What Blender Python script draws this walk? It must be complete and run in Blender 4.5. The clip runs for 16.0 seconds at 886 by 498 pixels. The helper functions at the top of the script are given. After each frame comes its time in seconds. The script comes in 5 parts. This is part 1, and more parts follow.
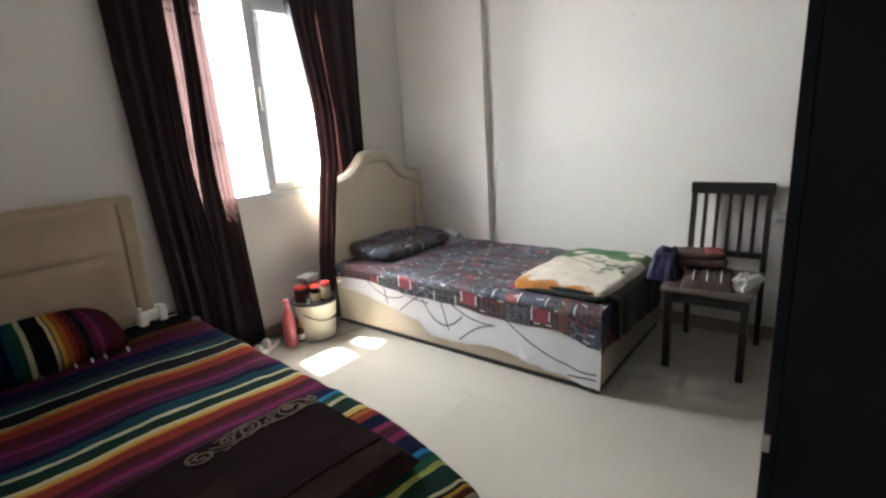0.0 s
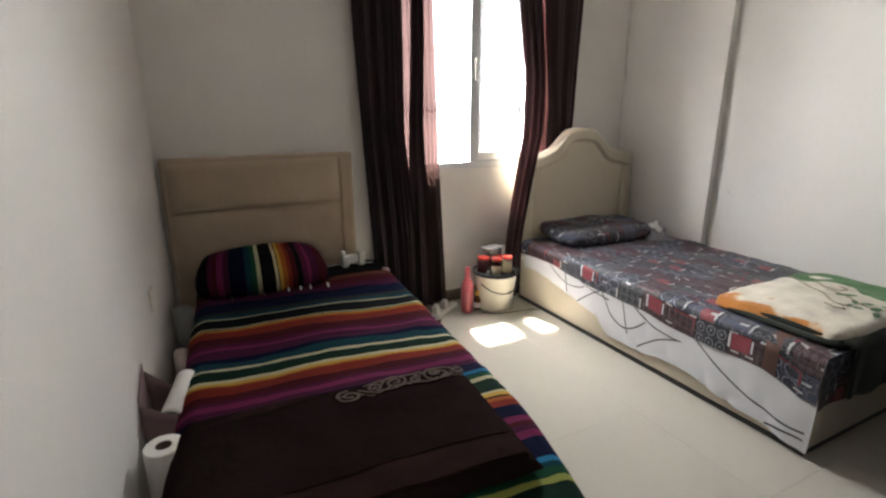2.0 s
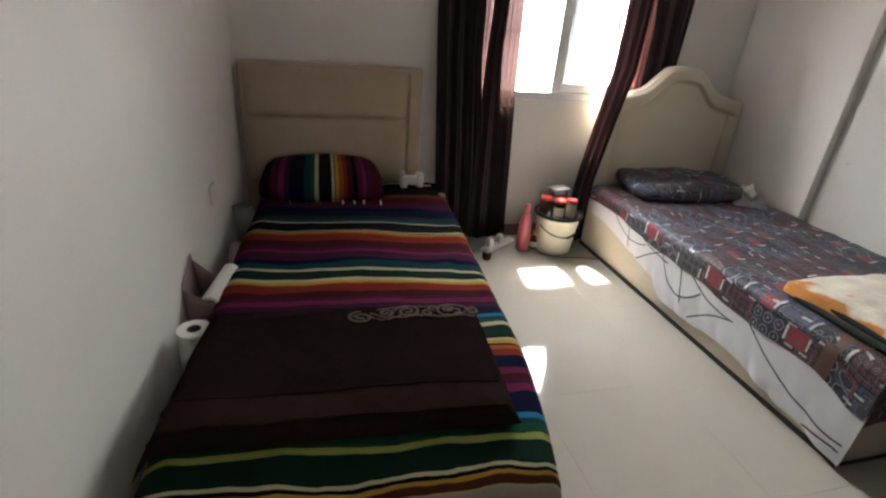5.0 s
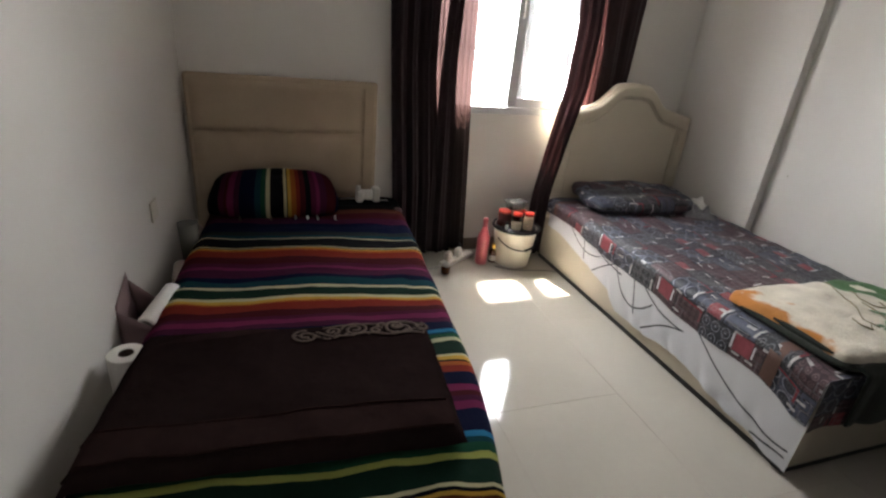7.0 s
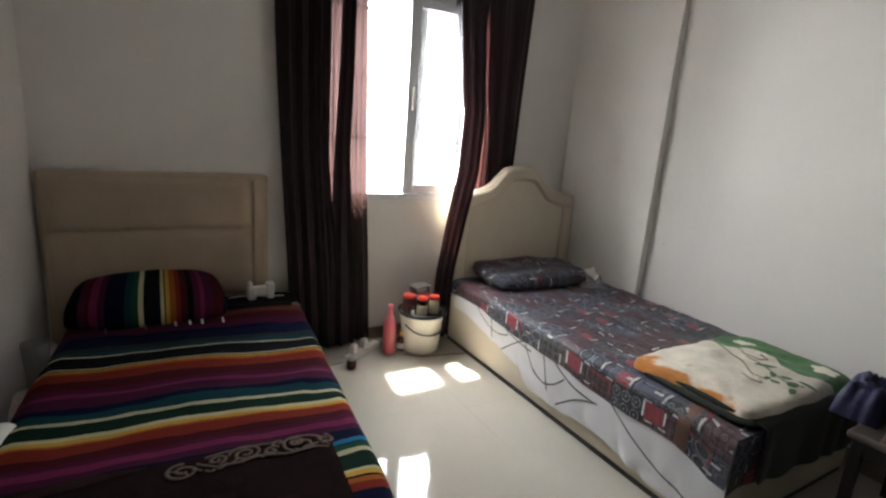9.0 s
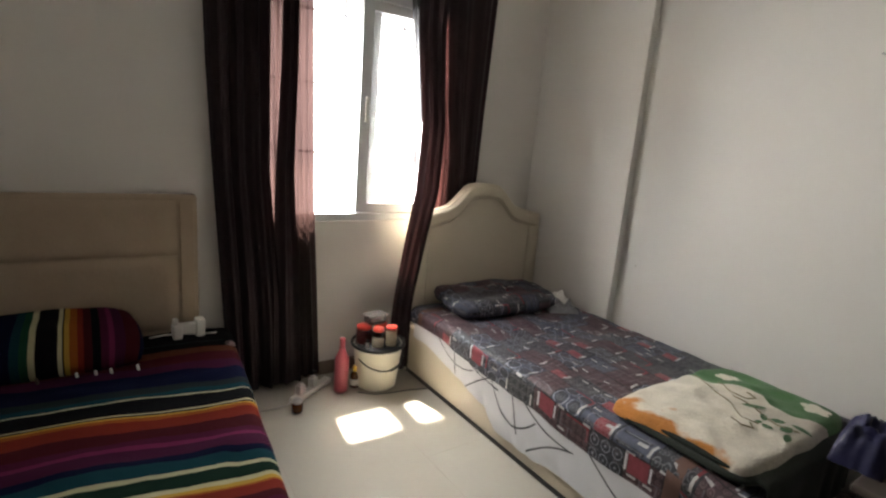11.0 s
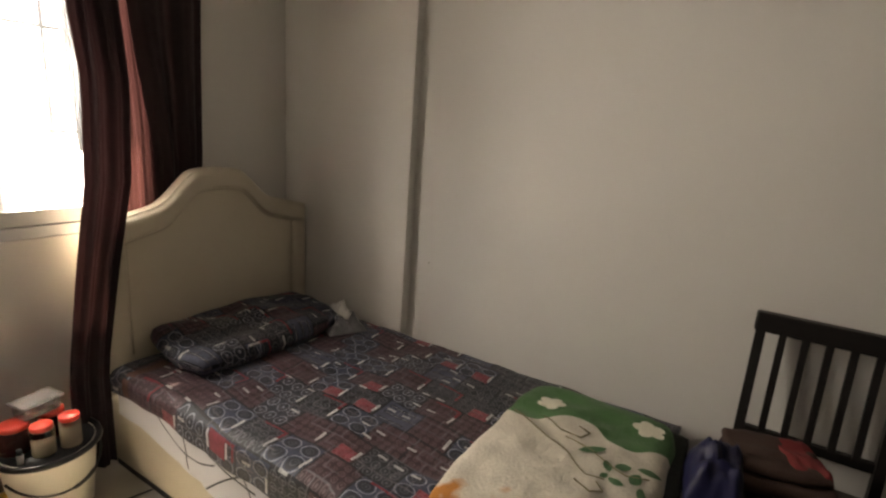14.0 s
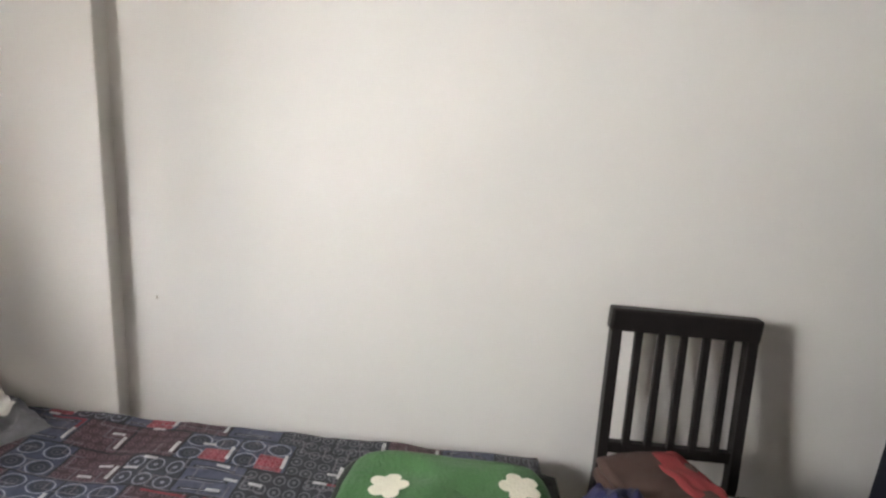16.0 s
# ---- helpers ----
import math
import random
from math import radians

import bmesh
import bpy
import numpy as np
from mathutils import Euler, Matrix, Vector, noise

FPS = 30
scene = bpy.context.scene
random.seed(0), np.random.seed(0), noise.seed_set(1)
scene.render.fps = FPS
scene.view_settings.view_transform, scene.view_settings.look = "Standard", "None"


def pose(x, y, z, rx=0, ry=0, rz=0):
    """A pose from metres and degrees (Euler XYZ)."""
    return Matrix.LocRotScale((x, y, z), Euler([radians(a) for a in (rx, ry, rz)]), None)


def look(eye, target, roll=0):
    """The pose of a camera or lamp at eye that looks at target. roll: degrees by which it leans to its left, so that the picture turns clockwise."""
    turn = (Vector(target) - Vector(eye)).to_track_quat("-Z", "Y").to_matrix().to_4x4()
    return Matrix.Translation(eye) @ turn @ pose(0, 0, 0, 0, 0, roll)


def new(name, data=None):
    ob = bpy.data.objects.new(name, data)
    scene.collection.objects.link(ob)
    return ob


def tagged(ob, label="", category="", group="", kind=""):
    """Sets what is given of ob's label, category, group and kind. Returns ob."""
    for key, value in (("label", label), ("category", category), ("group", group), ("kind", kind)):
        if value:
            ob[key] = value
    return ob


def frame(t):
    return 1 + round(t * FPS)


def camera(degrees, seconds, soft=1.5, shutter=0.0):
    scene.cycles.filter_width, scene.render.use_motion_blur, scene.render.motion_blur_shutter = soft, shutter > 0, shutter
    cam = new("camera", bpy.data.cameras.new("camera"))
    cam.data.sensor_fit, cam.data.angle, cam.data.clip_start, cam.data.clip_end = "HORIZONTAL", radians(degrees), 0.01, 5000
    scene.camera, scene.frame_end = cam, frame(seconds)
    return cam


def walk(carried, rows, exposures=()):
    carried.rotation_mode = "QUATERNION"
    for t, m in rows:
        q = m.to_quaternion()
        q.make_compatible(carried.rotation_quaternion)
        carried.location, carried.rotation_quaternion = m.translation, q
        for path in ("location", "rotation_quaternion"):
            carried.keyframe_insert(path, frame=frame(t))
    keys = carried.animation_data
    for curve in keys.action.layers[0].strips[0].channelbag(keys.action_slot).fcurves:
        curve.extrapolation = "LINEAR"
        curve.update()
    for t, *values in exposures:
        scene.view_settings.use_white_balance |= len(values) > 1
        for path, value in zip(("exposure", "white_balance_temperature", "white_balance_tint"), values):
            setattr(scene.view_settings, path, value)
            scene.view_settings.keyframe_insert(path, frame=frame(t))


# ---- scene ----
cam = camera(83.3, 16.0, soft=2.4)
PATH = [
    (0, (-0.009, -2.93, 1.334), (1.503, -1.712, 0.854), -3.6),
    (0.2, (0.062, -2.944, 1.321), (1.488, -1.624, 0.845), -3.3),
    (0.5, (0.075, -2.952, 1.335), (1.358, -1.497, 0.845), -3.0),
    (1, (0.113, -2.958, 1.343), (1.209, -1.364, 0.835), -1.3),
    (1.5, (0.112, -2.944, 1.347), (1.098, -1.287, 0.815), -0.2),
    (2, (0.139, -2.949, 1.338), (1.012, -1.235, 0.787), -0.1),
    (2.5, (0.217, -2.966, 1.36), (0.916, -1.184, 0.78), 0.8),
    (3, (0.286, -2.978, 1.356), (0.952, -1.2, 0.729), 2.9),
    (3.5, (0.32, -2.986, 1.357), (0.951, -1.23, 0.639), 4.1),
    (5.8, (0.384, -2.977, 1.409), (0.837, -1.238, 0.53), 4.3),
    (6, (0.398, -2.985, 1.406), (0.843, -1.229, 0.557), 4.0),
    (6.5, (0.418, -2.98, 1.399), (0.896, -1.218, 0.582), 4.5),
    (7, (0.425, -2.975, 1.394), (1.056, -1.255, 0.591), 5.7),
    (7.5, (0.381, -2.945, 1.399), (1.173, -1.285, 0.613), 6.1),
    (8, (0.364, -2.921, 1.41), (1.308, -1.296, 0.725), 5.7),
    (8.5, (0.367, -2.895, 1.412), (1.369, -1.254, 0.864), 4.9),
    (8.7, (0.425, -2.908, 1.398), (1.405, -1.237, 0.902), 4.6),
    (10.8, (0.576, -2.66, 1.386), (1.69, -1.045, 0.999), 5.5),
    (11, (0.647, -2.663, 1.419), (1.761, -1.054, 1.005), 4.8),
    (11.5, (0.683, -2.549, 1.407), (2.016, -1.111, 1.014), 4.8),
    (12, (0.763, -2.456, 1.403), (2.198, -1.131, 0.971), 4.7),
    (12.5, (0.899, -2.386, 1.391), (2.389, -1.13, 0.94), 4.8),
    (13, (1.06, -2.333, 1.416), (2.629, -1.175, 0.969), 4.9),
    (13.5, (1.176, -2.263, 1.42), (2.771, -1.144, 0.969), 4.7),
    (14, (1.296, -2.156, 1.433), (2.97, -1.168, 0.962), 4.3),
    (14.5, (1.418, -2.036, 1.429), (3.194, -1.24, 0.966), 3.4),
    (15, (1.552, -1.936, 1.433), (3.379, -1.325, 0.895), 3.1),
    (15.5, (1.684, -1.851, 1.368), (3.579, -1.45, 0.871), 4.4),
    (16, (1.846, -1.823, 1.346), (3.796, -1.768, 0.906), 4.8),
]
EXPOSURES = [
    (0, 4.81, 6480, 10), (2, 4.68, 6730, 11), (3.5, 4.54, 6730, 12), (7, 4.36, 6730, 12), (8.5, 4.31, 6530, 10), (11, 4.18, 7030, 11),
    (12.5, 3.92, 7480, 12), (13.5, 3.57, 8330, 14), (14.5, 3.85, 8380, 15), (15, 4.53, 7100, 12), (16, 4.98, 6700, 12),
]
walk(cam, [(t, look(eye, target, roll)) for t, eye, target, roll in PATH], EXPOSURES)

# ---- world, sun and large lights ----
SUN_EL, SUN_AZ = 62.0, -2.5      # degrees: height, and drift of the beam towards +x
world = bpy.data.worlds.new("world")
world.use_nodes = True
scene.world = world
wn, wl = world.node_tree.nodes, world.node_tree.links
sky = wn.new("ShaderNodeTexSky")
sky.sky_type, sky.sun_disc = "NISHITA", False
sky.sun_elevation, sky.sun_rotation = radians(SUN_EL), radians(-SUN_AZ)
wl.new(sky.outputs[0], wn["Background"].inputs[0])
wn["Background"].inputs[1].default_value = 0.05

sun_lamp = bpy.data.lights.new("sun", "SUN")
sun_lamp.energy, sun_lamp.angle, sun_lamp.color = 5.0, radians(2.2), (1.0, 0.95, 0.86)
sun_ob = new("sun", sun_lamp)
sun_dir = Vector((math.sin(radians(SUN_AZ)) * math.cos(radians(SUN_EL)), -math.cos(radians(SUN_AZ)) * math.cos(radians(SUN_EL)), -math.sin(radians(SUN_EL))))
sun_ob.matrix_world = look((1.9, 6.0, 9.0), Vector((1.9, 6.0, 9.0)) + sun_dir)

day = bpy.data.lights.new("window_daylight", "AREA")
day.shape, day.size, day.size_y, day.energy, day.color = "RECTANGLE", 1.22, 0.8, 7.6, (0.95, 0.98, 1.0)
day_ob = new("window_daylight", day)
day_ob.matrix_world = look((1.9, 0.40, 1.58), (2.12, -1.0, 0.83))


# ---- materials ----
def material(name, base=(0.5, 0.5, 0.5), rough=0.6, metal=0.0, spec=0.5, grain=0.0, grain_scale=60.0, stain=0.0, stain_scale=2.0, bump=0.0, bump_scale=80.0, sheen=0.0):
    """A surface with variation at two scales and a fine relief."""
    m = bpy.data.materials.new(name)
    m.use_nodes = True
    n, l = m.node_tree.nodes, m.node_tree.links
    b = n["Principled BSDF"]
    b.inputs["Roughness"].default_value, b.inputs["Metallic"].default_value = rough, metal
    b.inputs["Specular IOR Level"].default_value = spec
    b.inputs["Base Color"].default_value = (*base, 1)
    if sheen:
        b.inputs["Sheen Weight"].default_value, b.inputs["Sheen Roughness"].default_value = sheen, 0.4
    co = n.new("ShaderNodeTexCoord")
    m["co"] = co.name
    if grain or stain:
        fine, broad = n.new("ShaderNodeTexNoise"), n.new("ShaderNodeTexNoise")
        fine.inputs["Scale"].default_value, broad.inputs["Scale"].default_value = grain_scale, stain_scale
        fine.inputs["Detail"].default_value = broad.inputs["Detail"].default_value = 4
        l.new(co.outputs["Object"], fine.inputs["Vector"]), l.new(co.outputs["Object"], broad.inputs["Vector"])
        mul = n.new("ShaderNodeMath")
        mul.operation = "MULTIPLY_ADD"
        mul.inputs[1].default_value, mul.inputs[2].default_value = grain, -grain / 2
        l.new(fine.outputs["Fac"], mul.inputs[0])
        add = n.new("ShaderNodeMath")
        add.operation = "MULTIPLY_ADD"
        add.inputs[1].default_value = stain
        l.new(broad.outputs["Fac"], add.inputs[0]), l.new(mul.outputs[0], add.inputs[2])
        hsv = n.new("ShaderNodeHueSaturation")
        val = n.new("ShaderNodeMath")
        val.operation = "ADD"
        val.inputs[1].default_value = 1.0 - stain / 2
        l.new(add.outputs[0], val.inputs[0]), l.new(val.outputs[0], hsv.inputs["Value"])
        hsv.inputs["Color"].default_value = (*base, 1)
        l.new(hsv.outputs[0], b.inputs["Base Color"])
        m["hsv"] = hsv.name
    if bump:
        relief, bp = n.new("ShaderNodeTexNoise"), n.new("ShaderNodeBump")
        relief.inputs["Scale"].default_value, relief.inputs["Detail"].default_value = bump_scale, 5
        bp.inputs["Strength"].default_value, bp.inputs["Distance"].default_value = bump, 0.01
        l.new(co.outputs["Object"], relief.inputs["Vector"]), l.new(relief.outputs["Fac"], bp.inputs["Height"]), l.new(bp.outputs[0], b.inputs["Normal"])
    return m


def tint_from(m, socket):
    """Feeds a colour socket into a material's colour, keeping its variation."""
    n, l = m.node_tree.nodes, m.node_tree.links
    if "hsv" in m:
        l.new(socket, n[m["hsv"]].inputs["Color"])
    else:
        l.new(socket, n["Principled BSDF"].inputs["Base Color"])


def cloth_translucent(m, amount, colour, sheer=0.0, tint=(0.1, 0.1, 0.1)):
    """Lets light through a cloth, and for a thin open weave some of the view as well."""
    n, l = m.node_tree.nodes, m.node_tree.links
    tr, mix, out = n.new("ShaderNodeBsdfTranslucent"), n.new("ShaderNodeMixShader"), n["Material Output"]
    tr.inputs[0].default_value = (*colour, 1)
    mix.inputs[0].default_value = amount
    l.new(n["Principled BSDF"].outputs[0], mix.inputs[1]), l.new(tr.outputs[0], mix.inputs[2])
    last = mix
    if sheer:
        clear, last = n.new("ShaderNodeBsdfTransparent"), n.new("ShaderNodeMixShader")
        clear.inputs[0].default_value = (*tint, 1)
        last.inputs[0].default_value = sheer
        l.new(mix.outputs[0], last.inputs[1]), l.new(clear.outputs[0], last.inputs[2])
    l.new(last.outputs[0], out.inputs[0])


WALL = material("wall_paint", (0.66, 0.63, 0.592), 0.75, spec=0.25, grain=0.03, grain_scale=140, stain=0.12, stain_scale=1.6, bump=0.06, bump_scale=160)
CEIL = material("ceiling_paint", (0.70, 0.685, 0.655), 0.8, stain=0.05, bump=0.05)
TILE = material("floor_tile", (0.41, 0.38, 0.33), 0.05, grain=0.05, grain_scale=35, stain=0.10, stain_scale=2.5, bump=0.004, bump_scale=9)
GROUT = material("tile_grout", (0.36, 0.33, 0.285), 0.85, stain=0.2, bump=0.2)
BOARD = material("base_tile", (0.22, 0.175, 0.14), 0.3, grain=0.08, stain=0.1)
SCUFF = material("faint_scuff", (0.43, 0.39, 0.33), 0.8, grain=0.2, stain=0.2)
ALU = material("window_aluminium", (0.52, 0.53, 0.54), 0.45, 0.2, stain=0.08, stain_scale=6)
GRILLE = material("window_grille_paint", (0.35, 0.35, 0.36), 0.5, 0.2, stain=0.1)
CURTAIN = material("curtain_cloth", (0.028, 0.018, 0.021), 0.85, grain=0.35, grain_scale=220, stain=0.3, stain_scale=5, bump=0.15, bump_scale=300, spec=0.2)
cloth_translucent(CURTAIN, 0.03, (0.08, 0.03, 0.03))
SHEER = material("thin_curtain_cloth", (0.022, 0.012, 0.012), 0.9, grain=0.3, grain_scale=200, stain=0.25, stain_scale=6, sheen=0.1)
cloth_translucent(SHEER, 0.17, (0.092, 0.052, 0.048), 0.10, (0.070, 0.046, 0.044))
CURTAINLIT = material("curtain_cloth_before_the_glass", (0.020, 0.009, 0.011), 0.9, grain=0.3, grain_scale=200, stain=0.3, stain_scale=6, sheen=0.1)
cloth_translucent(CURTAINLIT, 0.18, (0.070, 0.026, 0.024))
# Paler copy of the thin curtain cloth; the daylight on it is in the colour.
PALESHEER = material("thin_curtain_cloth_lit_pale", (0.10, 0.095, 0.09), 0.9, grain=0.2, grain_scale=200, stain=0.2, stain_scale=6)
cloth_translucent(PALESHEER, 0.5, (0.10, 0.10, 0.105), 0.25, (0.12, 0.12, 0.125))
VELVET = material("headboard_velvet", (0.375, 0.292, 0.212), 0.9, grain=0.14, grain_scale=120, stain=0.42, stain_scale=3.2, bump=0.12, bump_scale=60, sheen=0.15)
LEATHER = material("cream_leatherette", (0.56, 0.495, 0.385), 0.42, grain=0.05, grain_scale=90, stain=0.14, stain_scale=3.5, bump=0.05, bump_scale=200)
DARKWOOD = material("dark_stained_wood", (0.011, 0.009, 0.0085), 0.42, spec=0.3, grain=0.5, grain_scale=40, stain=0.4, stain_scale=5, bump=0.05)
WARDROBE = material("wardrobe_laminate", (0.0045, 0.005, 0.008), 0.55, spec=0.12, grain=0.4, grain_scale=60, stain=0.3, bump=0.03)
PLINTH = material("black_plastic", (0.02, 0.02, 0.02), 0.45, stain=0.3, grain=0.2)
SHEETWHITE = material("white_sheet", (0.66, 0.66, 0.68), 0.85, grain=0.05, grain_scale=200, stain=0.08, stain_scale=5, bump=0.08, bump_scale=120)


GLOW = bpy.data.materials.new("daylight_haze")
GLOW.use_nodes = True
emit = GLOW.node_tree.nodes.new("ShaderNodeEmission")
emit.inputs[0].default_value, emit.inputs[1].default_value = (0.95, 0.98, 1.0, 1), 1.5
GLOW.node_tree.links.new(emit.outputs[0], GLOW.node_tree.nodes["Material Output"].inputs[0])
CLEAR = bpy.data.materials.new("clear_glass")
CLEAR.use_nodes = True
CLEAR.node_tree.nodes["Principled BSDF"].inputs["Transmission Weight"].default_value = 1.0
CLEAR.node_tree.nodes["Principled BSDF"].inputs["Roughness"].default_value = 0.03
CLEAR.node_tree.nodes["Principled BSDF"].inputs["IOR"].default_value = 1.45
CLOUDY = material("cloudy_plastic", (0.86, 0.86, 0.84), 0.18, grain=0.05, stain=0.1, stain_scale=12)
CLOUDY.node_tree.nodes["Principled BSDF"].inputs["Transmission Weight"].default_value = 0.85
BUCKET = material("cream_bucket_plastic", (0.72, 0.68, 0.57), 0.33, grain=0.03, stain=0.12, stain_scale=6, bump=0.03)
BLACKLID = material("black_lid_plastic", (0.008, 0.008, 0.010), 0.35, spec=0.3, grain=0.3, stain=0.3, bump=0.03)
PINK = material("pink_bottle_plastic", (0.52, 0.11, 0.14), 0.3, stain=0.15, stain_scale=9, bump=0.02)
REDLID = material("red_lid_plastic", (0.60, 0.045, 0.030), 0.32, stain=0.12, stain_scale=20)
YELLOW = material("yellow_cap_plastic", (0.70, 0.42, 0.06), 0.4, stain=0.1, stain_scale=20)
SPICE = material("dark_red_powder", (0.10, 0.015, 0.012), 0.8, grain=0.4, grain_scale=200, stain=0.3, stain_scale=20)
SALT = material("pale_grain", (0.62, 0.52, 0.36), 0.85, grain=0.3, grain_scale=260, stain=0.2, stain_scale=20)
BROWNGLASS = material("brown_syrup", (0.08, 0.025, 0.006), 0.15, stain=0.2, stain_scale=20)
PAPER = material("white_paper", (0.74, 0.72, 0.68), 0.8, grain=0.05, stain=0.12, stain_scale=9, bump=0.05)
MAUVE = material("mauve_paper_bag", (0.20, 0.13, 0.13), 0.7, grain=0.1, stain=0.25, stain_scale=7, bump=0.1, bump_scale=30)
WHITEPL = material("white_plastic", (0.70, 0.68, 0.63), 0.4, stain=0.15, stain_scale=12)
WRAPPER = material("grey_printed_film", (0.17, 0.17, 0.18), 0.4, grain=0.5, grain_scale=40, stain=1.0, stain_scale=26, bump=0.2)
SOCKETPL = material("aged_socket_plastic", (0.56, 0.52, 0.45), 0.45, stain=0.15, stain_scale=12)
GREYCABLE = material("grey_cable", (0.36, 0.34, 0.31), 0.5, stain=0.2)
BLACKLINE = material("black_wire", (0.02, 0.02, 0.022), 0.45, stain=0.3)
VINE = material("printed_grey_vine", (0.075, 0.075, 0.085), 0.85, stain=0.3, stain_scale=14)
RUG = material("dark_brown_plush", (0.0145, 0.0090, 0.0088), 0.95, spec=0.0, grain=0.5, grain_scale=28, stain=0.9, stain_scale=5, bump=0.25, bump_scale=34)
RUGBAND = material("reddish_plush_band", (0.0225, 0.0130, 0.0125), 0.95, spec=0.0, grain=0.6, grain_scale=28, stain=0.9, stain_scale=8, bump=0.25, bump_scale=34)
SCROLL = material("taupe_plush_scroll", (0.10, 0.074, 0.062), 0.95, spec=0.05, grain=0.4, grain_scale=120, stain=0.5, stain_scale=16, bump=0.3, bump_scale=150)
BLUEBAG = material("blue_plastic_bag", (0.004, 0.005, 0.040), 0.5, stain=0.35, stain_scale=12, bump=0.4, bump_scale=25)
BROWNCLOTH = material("brown_cloth", (0.052, 0.027, 0.020), 0.9, grain=0.3, grain_scale=160, stain=0.3, stain_scale=10, bump=0.2, bump_scale=160)
REDCLOTH = material("red_cloth", (0.19, 0.022, 0.022), 0.9, grain=0.2, grain_scale=160, stain=0.2, stain_scale=10, bump=0.2, bump_scale=160)
GREYPRINT = material("grey_printed_cloth", (0.32, 0.27, 0.24), 0.9, grain=0.5, grain_scale=40, stain=0.6, stain_scale=30, bump=0.2)
DARKPRINT = material("dark_patterned_cloth", (0.050, 0.032, 0.028), 0.9, grain=0.5, grain_scale=60, stain=0.8, stain_scale=40, bump=0.2)
SEAT = material("chair_seat_wood", (0.070, 0.055, 0.045), 0.4, grain=0.3, grain_scale=50, stain=0.2, stain_scale=6)
METAL = material("worn_steel", (0.45, 0.45, 0.44), 0.35, 0.9, stain=0.2, stain_scale=20)
PIPING = material("seam_piping", (0.50, 0.44, 0.34), 0.8, stain=0.2, stain_scale=10)


def stripe_colours(m, coordinate, stops, scale, wobble=0.036):
    """Woven stripes: a row of (position in metres, colour) along one UV axis, with a slight waver."""
    n, l = m.node_tree.nodes, m.node_tree.links
    uv, sep, nz = n.new("ShaderNodeUVMap"), n.new("ShaderNodeSeparateXYZ"), n.new("ShaderNodeTexNoise")
    uv.uv_map = "weave"
    l.new(uv.outputs[0], sep.inputs[0]), l.new(uv.outputs[0], nz.inputs["Vector"])
    nz.inputs["Scale"].default_value, nz.inputs["Detail"].default_value = 3.0, 4.0
    w = n.new("ShaderNodeMath")
    w.operation = "MULTIPLY_ADD"
    w.inputs[1].default_value, w.inputs[2].default_value = 2 * wobble, -wobble
    l.new(nz.outputs["Fac"], w.inputs[0])
    s = n.new("ShaderNodeMath")
    s.operation = "ADD"
    l.new(sep.outputs[coordinate], s.inputs[0]), l.new(w.outputs[0], s.inputs[1])
    colour = None
    for k in range(0, len(stops), 30):
        chunk = stops[k:k + 30]
        d = n.new("ShaderNodeMath")
        d.operation = "DIVIDE"
        d.inputs[1].default_value = scale
        l.new(s.outputs[0], d.inputs[0])
        ramp = n.new("ShaderNodeValToRGB")
        ramp.color_ramp.interpolation = "CONSTANT"
        for i, (at, c) in enumerate(chunk):
            e = ramp.color_ramp.elements[i] if i < 2 else ramp.color_ramp.elements.new(at / scale)
            e.position, e.color = at / scale, (*c, 1)
        l.new(d.outputs[0], ramp.inputs[0])
        if colour is None:
            colour = ramp.outputs[0]
        else:
            gt, mix = n.new("ShaderNodeMath"), n.new("ShaderNodeMix")
            gt.operation, gt.inputs[1].default_value = "GREATER_THAN", chunk[0][0]
            l.new(s.outputs[0], gt.inputs[0])
            mix.data_type = "RGBA"
            l.new(gt.outputs[0], mix.inputs[0]), l.new(colour, mix.inputs[6]), l.new(ramp.outputs[0], mix.inputs[7])
            colour = mix.outputs[2]
    tint_from(m, colour)


INK = dict(black=(0.012, 0.012, 0.014), cream=(0.56, 0.52, 0.33), yellow=(0.56, 0.34, 0.06), orange=(0.46, 0.13, 0.03), red=(0.34, 0.045, 0.03), maroon=(0.11, 0.018, 0.025),
           plum=(0.13, 0.02, 0.06), magenta=(0.27, 0.035, 0.12), purple=(0.10, 0.020, 0.060), navy=(0.014, 0.02, 0.075), teal=(0.02, 0.115, 0.15), blue=(0.03, 0.24, 0.46),
           green=(0.02, 0.10, 0.055), lime=(0.34, 0.36, 0.10), pine=(0.012, 0.035, 0.024), rust=(0.17, 0.055, 0.03), slate=(0.05, 0.07, 0.075), pale=(0.48, 0.42, 0.36))
INK = {k: tuple(0.51 * v for v in c) for k, c in INK.items()}
INK.update({k: tuple(1.3 * v for v in INK[k]) for k in ("cream", "yellow", "lime", "pale")})
INK.update({k: tuple(0.85 * v for v in INK[k]) for k in ("maroon", "plum", "purple", "red", "magenta", "rust")})
INK.update({k: tuple(0.58 * v for v in INK[k]) for k in ("navy", "teal", "slate")})
